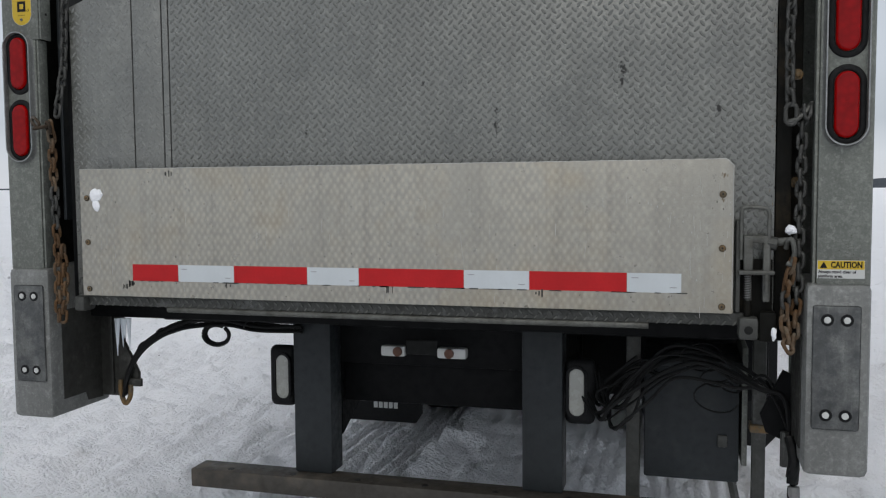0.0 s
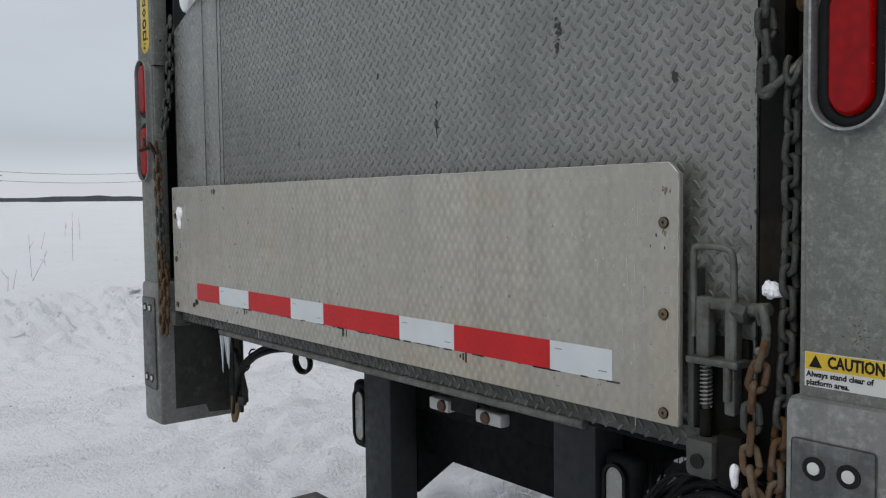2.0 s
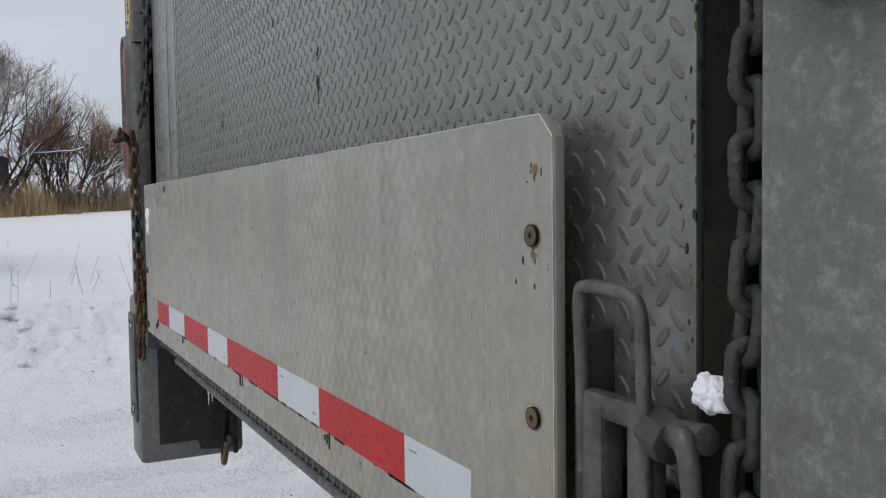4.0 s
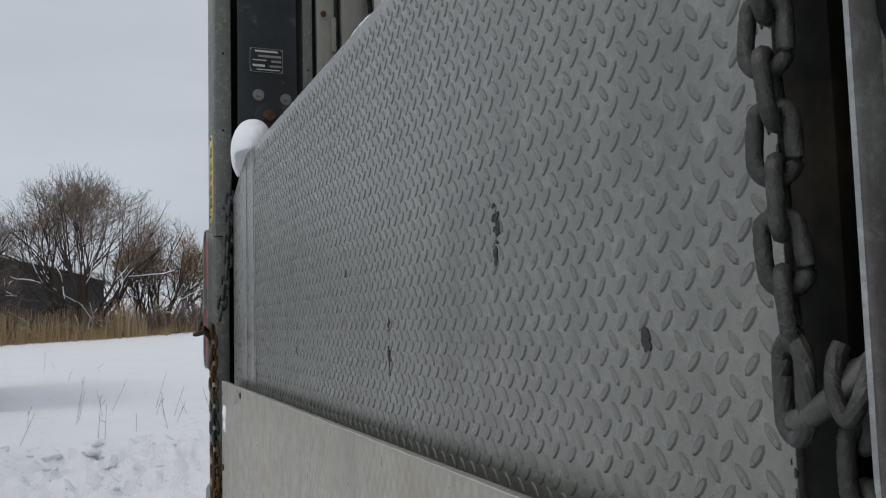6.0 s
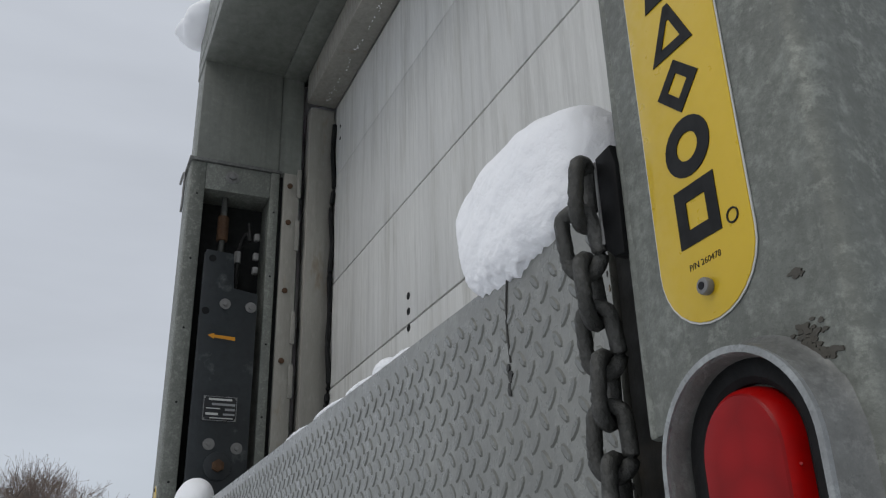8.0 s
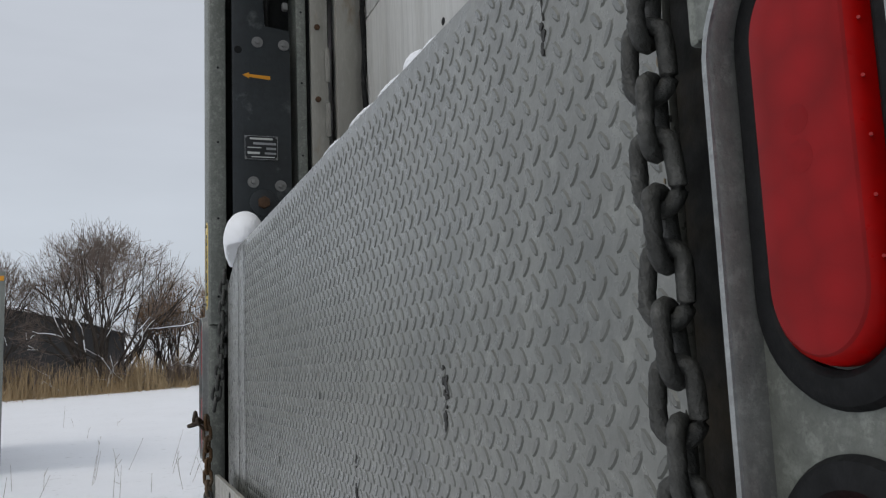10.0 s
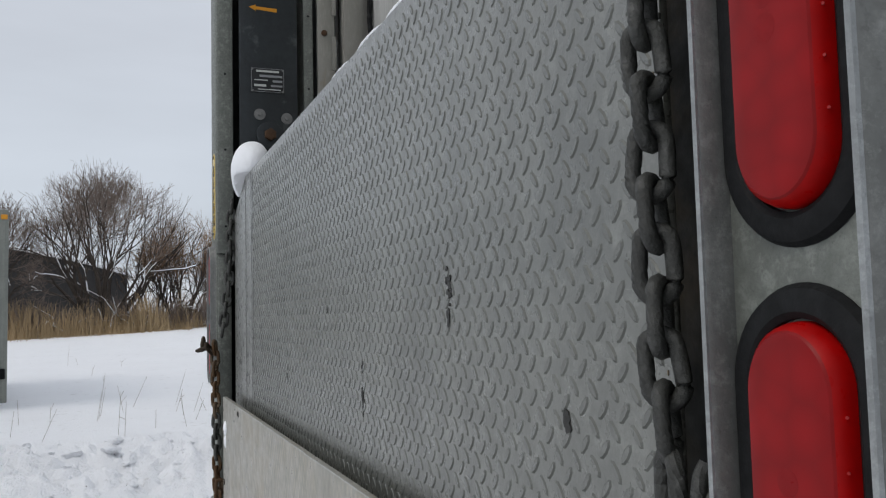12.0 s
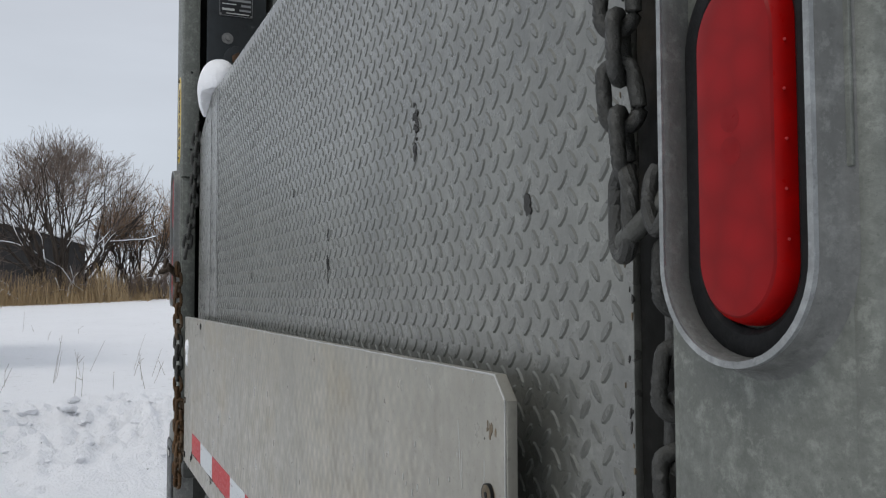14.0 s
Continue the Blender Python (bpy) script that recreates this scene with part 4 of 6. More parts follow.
    part("badge_rivet", rod((dx, -0.0445, dz - 0.117), (dx, -0.0395, dz - 0.117), 0.0045, sides=14, bevel=0.0012), WASHER, d)
    part("rivet_hole", rod((dx, -0.0449, dz - 0.117), (dx, -0.044, dz - 0.117), 0.0021, sides=10), INK, d)
    part("badge_rivet", rod((dx, -0.0445, dz + 0.122), (dx, -0.0395, dz + 0.122), 0.0055, sides=14, bevel=0.0012), WASHER, d)
    # shoe round the lower end
    bx("shoe", 1.146, 1.302, -0.050, 0.255, 0.745, 1.243, SHOE_STEEL, 0.018, label="heavier galvanised shoe round the column's foot")
    pl = part("bolt_plate", box(min(s * 1.163, s * 1.276), max(s * 1.163, s * 1.276), -0.0575, -0.049, 0.87, 1.188, 0.006), BOLT_PLATE, t)
    for x in (1.197, 1.243):
        for z in (0.908, 1.152):
            part("bolt_collar", rod((s * x, -0.0592, z), (s * x, -0.056, z), 0.0155, sides=20), INK, pl)
            part("bolt", rod((s * x, -0.0612, z), (s * x, -0.058, z), 0.0085, sides=16, bevel=0.001), LABEL_WHITE, pl)
    slot = [(0.085 + 0.028 * math.cos(a), 1.09 + math.copysign(0.085, math.sin(a)) + 0.028 * math.sin(a)) for a in np.linspace(0.05, 6.23, 24)]
    part("slot", prism(slot, s * 1.300, s * 1.3035, "x"), INK, t)
    part("slot_rim", tube([(s * 1.303, y, z) for y, z in slot], 0.006, closed=True, smooth_steps=2), SHOE_STEEL, t)
    if s > 0:
        c = part("caution_label", box(1.173, 1.284, -0.0392, -0.0378, 1.256, 1.302), LABEL_WHITE, t, "white label with a yellow caution band", smooth=False)
        part("band", box(1.174, 1.283, -0.0397, -0.0390, 1.279, 1.301), YELLOW, c, smooth=False)
        part("warning_sign", prism([(1.179, 1.282), (1.197, 1.282), (1.188, 1.2985)], -0.0402, -0.0394), INK, c, smooth=False)
        lettering("CAUTION", 0.0215, INK, c, facing(1.2415, -0.0399, 1.290), squeeze=0.76, bold=0.0007)
        lettering("Always stand clear of", 0.0108, INK, c, facing(1.1755, -0.0394, 1.2725), align="LEFT", squeeze=0.95, bold=0.0003)
        lettering("platform area.", 0.0108, INK, c, facing(1.1755, -0.0394, 1.2615), align="LEFT", squeeze=0.95, bold=0.0003)
        part("cover_plate", box(1.2765, 1.2895, -0.0408, -0.0384, 1.676, 1.915, 0.0008), GALV, t, "overlapping cover plate along the corner")
        rng = random.Random(88)
        bm = bmesh.new()
        for cx_, cz_, wide, high, n in ((1.270, 2.003, 0.006, 0.0055, 120), (1.278, 1.994, 0.005, 0.002, 60), (1.270, 2.032, 0.0024, 0.0016, 45), (1.2, 1.79, 0.012, 0.02, 30), (1.245, 1.33, 0.02, 0.03, 40)):
            for k in range(n):
                x_, z_, r = cx_ + rng.gauss(0, wide * 0.6), cz_ + rng.gauss(0, high * 0.6), rng.uniform(0.0003, 0.0012)
                prism([(x_ + 1.7 * r * rng.uniform(0.6, 1.2) * math.cos(a), z_ + r * rng.uniform(0.6, 1.2) * math.sin(a)) for a in np.linspace(0, 6.28, 7)[:-1]], -0.0386 - 0.000002 * k, -0.0376, bm=bm)
        tagged(part("grease_smudge", bm, SMUDGE, t, "brown grease smudge"), kind="stuff")
        # labels on the outer side
        def side_label(name, y0_, y1_, z0, z1, label):
            return part(name, box(1.2998, 1.3012, y0_, y1_, z0, z1), LABEL_WHITE, t, label, smooth=False)

        a = side_label("warning_label", -0.022, 0.15, 1.54 + UP, 1.637 + UP, "white label with an orange warning band and fine print")
        part("band", box(1.301, 1.3016, -0.020, 0.148, 1.619 + UP, 1.635 + UP), LABEL_RED, a, smooth=False)
        for k in range(9):
            part("print_line", box(1.301, 1.3014, 0.0, 0.14 - 0.02 * (k % 3), 1.611 + UP - 0.0075 * k, 1.614 + UP - 0.0075 * k), GREY_INK, a, smooth=False)
        b = side_label("diagram_label", -0.022, 0.13, 1.646 + UP, 1.745 + UP, "white label with a crossed-out diagram")
        bm = bmesh.new()
        for r0, r1 in ((0.045, 0.039),):
            for k in range(24):
                pts = [(0.04 + r * math.cos(a_), 1.695 + UP + r * math.sin(a_)) for r, a_ in ((r0, k * 0.2618), (r0, k * 0.2618 + 0.2618), (r1, k * 0.2618 + 0.2618), (r1, k * 0.2618))]
                prism(pts, 1.301, 1.3016, "x", bm)
        part("ban_ring", bm, LABEL_RED, b, smooth=False)
        part("diagram", prism([(0.02, 1.69 + UP), (0.04, 1.672 + UP), (0.06, 1.69 + UP), (0.04, 1.71 + UP)], 1.301, 1.3014, "x"), GREY_INK, b, smooth=False)
        c2 = side_label("instruction_label", 0.006, 0.18, 1.265 + UP, 1.533 + UP, "white instruction label with a blue heading and line drawings")
        part("band", box(1.301, 1.3016, 0.008, 0.178, 1.503 + UP, 1.531 + UP), LABEL_BLUE, c2, smooth=False)
        for k in range(8):
            part("print_line", box(1.301, 1.3014, 0.02, 0.15, 1.485 + UP - 0.03 * k, 1.489 + UP - 0.03 * k), GREY_INK, c2, smooth=False)
            part("drawing", box(1.301, 1.3014, 0.03 + 0.06 * (k % 2), 0.055 + 0.06 * (k % 2), 1.463 + UP - 0.03 * k, 1.480 + UP - 0.03 * k), GREY_INK, c2, smooth=False)
            part("print_line", box(1.301, 1.3014, 0.085 - 0.055 * (k % 2), 0.15 - 0.065 * (k % 2), 1.470 + UP - 0.03 * k, 1.473 + UP - 0.03 * k), GREY_INK, c2, smooth=False)
    t.location.y -= 0.005
    return t


for s in (1, -1):
    column(s)
    for z in (1.6785, 1.4635):
        tail_light(s * 1.233, z + UP, "oval red tail light in a black rubber grommet")


def runner():
    """The sliding runner inside the open column, which carries the platform."""
    X = -1.128
    t = thing("lift_runner", (X, 0.1, 1.4), "dark painted runner plate bolted inside the open column", "runner")
    pl = part("plate", prism([(0.024, 1.4), (0.203, 1.4), (0.203, 2.90), (0.125, 2.91), (0.118, 3.03), (0.032, 3.035), (0.024, 3.02)], X - 0.012, X, "x", bevel=0.002), RUNNER, t)
    for y, z in ((0.101, 2.854), (0.183, 2.851), (0.085, 2.409), (0.168, 2.40)):
        b = part("washer", rod((X - 0.002, y, z), (X + 0.003, y, z), 0.0175, sides=24), WASHER, t)
        part("bolt", rod((X + 0.0025, y, z), (X + 0.009, y, z), 0.008, sides=6, bevel=0.001), WASHER, b)
    for y, z in ((0.05, 3.005), (0.042, 2.825)):
        part("hole", rod((X - 0.002, y, z), (X + 0.0008, y, z), 0.012, sides=16), INK, t)
    part("arrow_decal", prism([(0.055, 2.746), (0.075, 2.755), (0.075, 2.749), (0.14, 2.747), (0.14, 2.735), (0.075, 2.740), (0.075, 2.735)], X, X + 0.001, "x"), ORANGE, t, "orange arrow decal")
    n = part("data_plate", box(X, X + 0.002, 0.058, 0.162, 2.478, 2.556, 0.0006), NAMEPLATE, t, "small black data plate with pale lines")
    for k, (a, b, z, h) in enumerate(((0.075, 0.145, 2.545, 0.006), (0.085, 0.155, 2.530, 0.007), (0.068, 0.11, 2.517, 0.003), (0.125, 0.155, 2.515, 0.007), (0.068, 0.105, 2.500, 0.007), (0.12, 0.155, 2.500, 0.006), (0.08, 0.15, 2.488, 0.003))):
        part("print_line", box(X + 0.0015, X + 0.0027, a, b, z - h / 2, z + h / 2), (LABEL_WHITE, GREY_INK)[k % 2], n, smooth=False)
    for a, b, z0, z1 in ((0.060, 0.160, 2.480, 2.4812), (0.060, 0.160, 2.5528, 2.554), (0.060, 0.0612, 2.4815, 2.5525), (0.1588, 0.160, 2.4815, 2.5525)):
        part("border_line", box(X + 0.0015, X + 0.0026, a, b, z0, z1), GREY_INK, n, smooth=False)
    for y in (0.063, 0.157):
        for z in (2.484, 2.550):
            part("plate_screw", rod((X + 0.001, y, z), (X + 0.0035, y, z), 0.0035, sides=10), WASHER, n)
    part("pivot_washer", rod((X - 0.002, 0.115, 2.345), (X + 0.006, 0.115, 2.345), 0.042, sides=28, bevel=0.002), RUNNER, t)
    part("pivot_bolt", rod((X + 0.004, 0.115, 2.345), (X + 0.022, 0.115, 2.345), 0.019, sides=6, bevel=0.002), RUST, t, "rusty pivot bolt")
    part("pivot_arm", box(X - 0.03, X - 0.012, 0.08, 0.16, 1.6, 2.30, 0.004), RUNNER, t)
    return t


runner()


def lift_cylinder():
    t = thing("lift_cylinder", (-1.2, 0.1, 2.9), "hydraulic lift rod with hoses inside the open column", "hydraulic cylinder")
    part("rod", rod((-1.2, 0.085, 2.95), (-1.2, 0.085, 3.06 + UP), 0.011), GALV_DARK, t)
    part("clevis", rod((-1.2, 0.085, 3.10), (-1.2, 0.085, 3.19), 0.019, sides=12, bevel=0.004), RUST, t, "rusty clevis")
    part("hose", tube([(-1.18, 0.135, 2.85), (-1.18, 0.14, 3.02), (-1.19, 0.15, 3.10), (-1.18, 0.165, 3.13), (-1.17, 0.175, 3.10), (-1.18, 0.17, 3.17)], 0.007), CABLE, t)
    part("fitting", rod((-1.18, 0.138, 3.02), (-1.18, 0.138, 3.06), 0.011, sides=6), WASHER, t)
    for z in (2.98, 3.03, 3.10):
        part("clip", box(-1.17, -1.15, 0.185, 0.203, z, z + 0.025, 0.004), WASHER, t)
    return t


lift_cylinder()


# ---- the box body: door, frame and sides ----
def door():
    t = thing("roll_up_door", (0, 0.46, 1.3), "white sectional roll-up door with dark joints, closed", "door", kind="structure")
    t.name = "door_1"
    PLACE[t.name] = PLACE["roll_up_door"]
    zs = [1.25, 1.83, 2.215, 2.60, 2.958, 3.364, 3.66]
    for a, b in zip(zs, zs[1:]):
        part("panel", box(-1.118, 1.118, 0.447, 0.485, a + (0.0008 if a > 3.3 else 0.0026), b - (0.0008 if b > 3.3 else 0.0026), 0.0016), DOOR, t)
    part("backing", box(-1.118, 1.118, 0.486, 0.50, 1.25, 3.66), INK, t)
    bm = bmesh.new()
    for z in (2.676, 2.634, 2.590):
        rod((-0.419, 0.4455, z), (-0.419, 0.449, z), 0.010, bm, 12)
    part("bolt_hole", bm, INK, t)
    for z in (3.50, 3.55):
        part("rivet", rod((-1.06, 0.4455, z), (-1.06, 0.449, z), 0.006, sides=10), INK, t)
    pts = [(-1.106 + 0.006 * math.sin(2.3 * k), 0.438 + 0.004 * math.sin(3 * k), 1.3 + 0.12 * k) for k in range(20)]
    part("weather_strip", tube(pts, 0.009, sides=6), RUBBER, t, "wavy black weather strip")
    return t


door()


def wall_piece(name, x0, x1, y0, y1, z0, z1, mat, label, bevel=0.003):
    return lone(name, box(x0, x1, y0, y1, z0, z1, bevel), mat, label, "body frame", kind="structure")


for s in (1, -1):
    def sx(a, b):
        return min(s * a, s * b), max(s * a, s * b)
    jamb = thing("door_frame", (s * 1.16, 0.38, 1.2), "cream painted door jamb with a hinge strip and rusty bolts", "door frame", kind="structure")
    part("jamb", box(*sx(1.124, 1.20), 0.352, 0.446, 1.2, 3.652, 0.008), CREAM, jamb)
    part("hinge_strip", box(*sx(1.142, 1.20), 0.272, 0.328, 1.2, 3.14 + UP, 0.002), CREAM, jamb)
    # a solid dark strip stands for the shade between column and jamb
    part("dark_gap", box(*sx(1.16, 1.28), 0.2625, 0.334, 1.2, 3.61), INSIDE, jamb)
    for z in (2.46, 2.70, 2.95, 3.09):
        part("bolt", rod((s * 1.1425, 0.293, z + UP), (s * 1.134, 0.293, z + UP), 0.0095, sides=10, bevel=0.002), RUST, jamb)
    for z in (2.52, 2.85, 2.34, 3.05):
        part("hinge", box(*sx(1.136, 1.142), 0.318, 0.332, z + UP, z + UP + 0.11, 0.001), CREAM, jamb)
    wall_piece("corner_post", *sx(1.148, 1.30), -0.030, 0.252, 3.146 + UP, 3.56 + UP, FRAME_GREY, "weathered grey corner post of the box body")
    wall_piece("corner_post_inner", *sx(1.156, 1.29), 0.253, 0.334, 3.13 + UP, 3.56 + UP, FRAME_GREY, "weathered grey corner post of the box body")
    wall_piece("box_side", *sx(1.268, 1.296), 0.27, 7.0, 1.16, 3.95, BODY_WHITE, "white side of the box body")
hood = thing("header_hood", (0, 0.1, 3.72), "weathered grey header hood over the roll-up door", "header", kind="structure")
part("soffit", box(-1.30, 1.30, -0.034, 0.252, 3.565 + UP - 0.025, 3.60 + UP, 0.003), FRAME_GREY, hood)
part("soffit_step", box(-1.156, 1.156, 0.2525, 0.336, 3.54 + UP, 3.60 + UP, 0.003), FRAME_GREY, hood)
part("header_beam", box(-1.124, 1.124, 0.337, 0.446, 3.43 + UP, 3.60 + UP, 0.006), CREAM, hood)
part("fascia", box(-1.30, 1.30, -0.036, 0.45, 3.6005 + UP, 3.80 + UP, 0.004), FRAME_GREY, hood)
lone("box_roof", box(-1.30, 1.30, 0.452, 7.0, 3.96, 4.0), BODY_WHITE, "white roof of the box body", "roof", kind="structure")
lone("box_floor", box(-1.26, 1.26, 0.30, 7.0, 1.158, 1.246), FRAME_GREY, "dark underside of the box body", "floor", kind="structure")
lone("box_front", box(-1.26, 1.26, 6.95, 7.0, 1.25, 3.95), BODY_WHITE, "white front wall of the box body", "wall", kind="structure")
lone("snow_lump", lump((-1.28, -0.02, 4.0), (0.12, 0.12, 0.07), 61, 0.35, freq=6, level=4), SNOW, "lump of snow hanging over the body's upper corner", "snow lump")
_bm = bmesh.new()
lump((-1.285, -0.03, 3.158 + UP), (0.03, 0.02, 0.012), 71, 0.3, _bm, 30, 3)
lone("snow_lump", _bm, SNOW, "small lump of snow on the column's cap", "snow lump")
lone("cap_wire", tube([(-1.33, -0.055, 3.125 + UP), (-1.29, -0.052, 3.145 + UP), (-1.262, -0.05, 3.13 + UP), (-1.255, -0.05, 3.04 + UP), (-1.27, -0.05, 2.99 + UP)], 0.004), WASHER, "loose bent wire tied at the column's cap", "wire")

_rng = random.Random(77)
_bm = bmesh.new()
for _k in range(46):
    _x = _rng.uniform(-1.09, -0.35)
    lump((_x, 0.40 + _rng.gauss(0, 0.004), 3.43 + UP - 0.001), (_rng.uniform(0.002, 0.006), _rng.uniform(0.001, 0.003), 0.0015), _k, 0.5, _bm, 60, 1)
lone("frost", _bm, SNOW, "ragged line of white frost under the header beam", "frost", kind="stuff")

# ---- under the body: bumper, posts, lamps, chassis, cables ----
def bumper():
    t = thing("rear_bumper", (0, 0.34, 0.44), "dark dirty steel underride bumper bar on two posts", "bumper")
    part("bar", box(-0.845, 0.845, 0.27, 0.375, 0.437, 0.503, 0.006), BUMPER, t, "dirt-crusted bumper bar")
    for a, b in ((-0.465, -0.325), (0.343, 0.475)):
        p = part("post", box(a, b, 0.33, 0.43, 0.504, 1.13, 0.006), POST_PAINT, t, "dark blue-grey painted post")
        part("gusset", prism([(0.431, 1.1), (0.80, 1.1), (0.80, 0.80), (0.431, 0.62)], (b if a < 0 else a) - 0.006, (b if a < 0 else a) + 0.002, "x"), BLACK_PAINT, p)
    for k in range(7):
        x = -0.7 + 0.24 * k
        part("bar_hole", rod((x, 0.30, 0.5025), (x, 0.30, 0.504), 0.012, sides=12), INK, t)
    return t


bumper()


def reverse_lamp(x, s):
    z, y = 0.835, 0.352
    t = thing("reverse_lamp", (x, y, z), "clear oval reversing lamp in a black bracket beside a bumper post", "lamp", "reversing lamps")
    part("bracket", box(x - 0.048, x + 0.048, y, y + 0.05, z - 0.108, z + 0.108, 0.022, seg=4), RUBBER, t)
    cx = x - 0.008 * s
    part("rim", ring(stadium(cx, z, 0.066, 0.172), stadium(cx, z, 0.05, 0.156), y - 0.012, y + 0.002), RUBBER, t)
    part("lens", prism(stadium(cx, z, 0.0495, 0.155), y - 0.008, y + 0.004, bevel=0.003), LAMP_WHITE, t, "milky clear lens")


reverse_lamp(-0.523, -1)
reverse_lamp(0.526, 1)


def plate_lamp(x0, x1, s):
    z = 0.945
    t = thing("plate_lamp", (x0, 0.35, z), "small white number-plate lamp with a brown cap", "lamp", "plate lamps")
    part("housing", box(x0, x1, 0.335, 0.37, z - 0.018, z + 0.018, 0.007), LABEL_WHITE, t)
    cx = x1 - 0.024 if s < 0 else x0 + 0.043
    part("cap", rod((cx, 0.328, z), (cx, 0.338, z), 0.0165, sides=18, bevel=0.002), BROWN_CAP, t, "brown cap")


plate_lamp(-0.143, -0.058, -1)
plate_lamp(0.055, 0.155, 1)
lone("lamp_bracket", box(-0.057, 0.054, 0.345, 0.352, 0.935, 0.985, 0.003), INSIDE, "dark bracket between the plate lamps", "bracket")


def chassis():
    t = thing("truck_chassis", (0, 3, 0.75), "black truck chassis with rails and crossmembers", "chassis")
    for x in (-0.43, 0.43):
        part("rail", box(x - 0.04, x + 0.04, 0.44, 7.0, 0.86, 1.13, 0.006), BLACK_PAINT, t)
    part("rear_crossmember", box(-0.389, 0.389, 0.46, 0.56, 0.735, 0.905, 0.008), BLACK_PAINT, t)
    part("upper_crossmember", box(-1.0, 1.0, 0.36, 0.42, 1.02, 1.157, 0.006), BLACK_PAINT, t)
    part("rear_sill", box(-1.14, 1.14, 0.14, 0.30, 1.06, 1.157, 0.006), BLACK_PAINT, t)
    part("filler_plate", box(-0.389, 0.389, 0.43, 0.45, 0.88, 1.15, 0.002), BLACK_PAINT, t)
    part("filler_plate", box(0.44, 0.74, 0.86, 0.88, 0.74, 1.157, 0.002), BLACK_PAINT, t)
    part("side_plate", box(0.48, 1.14, 0.84, 0.87, 0.72, 1.157, 0.004), BLACK_PAINT, t)
    for y in (1.4, 2.3, 3.6, 5.0):
        part("crossmember", box(-1.2, 1.2, y, y + 0.08, 1.04, 1.157, 0.004), BLACK_PAINT, t)
    part("axle", rod((-1.05, 3.3, 0.52), (1.05, 3.3, 0.52), 0.09), BLACK_PAINT, t)
    part("differential", lump((0, 3.3, 0.52), (0.24, 0.24, 0.24), 3, 0.05, level=3), BLACK_PAINT, t)
    for x in (-0.36, 0.36):
        part("hanger_stub", rod((x * 0.6, 1.2, 0.70), (x * 0.6, 1.2, 0.86), 0.012), BLACK_PAINT, t)
    return t


truck = chassis()
for x in (-1.02, -0.72, 0.72, 1.02):
    w = part("wheel", rod((x - 0.12, 3.3, 0.5), (x + 0.12, 3.3, 0.5), 0.5, sides=40, bevel=0.04), RUBBER, truck)
    part("rim", rod((x - 0.122, 3.3, 0.5), (x + 0.122, 3.3, 0.5), 0.27, sides=28), GALV_DARK, w)
for s in (-1, 1):
    f = thing("mud_flap", (s * 0.9, 2.5, 0.2), "black rubber mud flap with worn white lettering bars", "mud flap", "mud flaps")
    part("sheet", prism([(s * 0.66, 0.15), (s * 0.70, 0.09), (s * 1.28, 0.09), (s * 1.33, 0.15), (s * 1.33, 0.98), (s * 0.66, 0.98)], 2.49, 2.503), RUBBER, f)
    for k in range(5):
        x = min(s * 0.812, s * 0.967) + 0.032 * k
        part("print_bar", box(x, x + 0.024, 2.4875, 2.4899, 0.172, 0.208), LABEL_WHITE, f, smooth=False)


def pump_box():
    t = thing("pump_box", (0.86, 0.6, 0.55), "dark steel hydraulic pump box hung under the body", "pump box")
    part("body", box(0.725, 1.02, 0.45, 0.80, 0.545, 0.915, 0.008), POST_PAINT, t)
    part("lid", box(0.715, 1.03, 0.44, 0.81, 0.915, 0.935, 0.004), POST_PAINT, t)
    part("catch", box(0.955, 0.985, 0.442, 0.45, 0.66, 0.70, 0.003), GALV_DARK, t)
    part("angle_leg", box(0.668, 0.712, 0.44, 0.485, 0.40, 1.06, 0.004), GALV_DARK, t)
    part("angle_leg", box(1.058, 1.098, 0.43, 0.47, 0.46, 1.06, 0.004), GALV_DARK, t)
    part("side_sheet", box(1.028, 1.045, 0.46, 0.80, 0.60, 0.98, 0.002), GALV, t)
    part("brace", tube([(1.0, 0.5, 0.545), (1.03, 0.5, 0.40), (1.05, 0.5, 0.30)], 0.014, sides=4), GALV_DARK, t)
    part("clamp", box(1.05, 1.106, 0.42, 0.48, 0.72, 0.745, 0.003), SCREW, t)
    return t


pump_box()


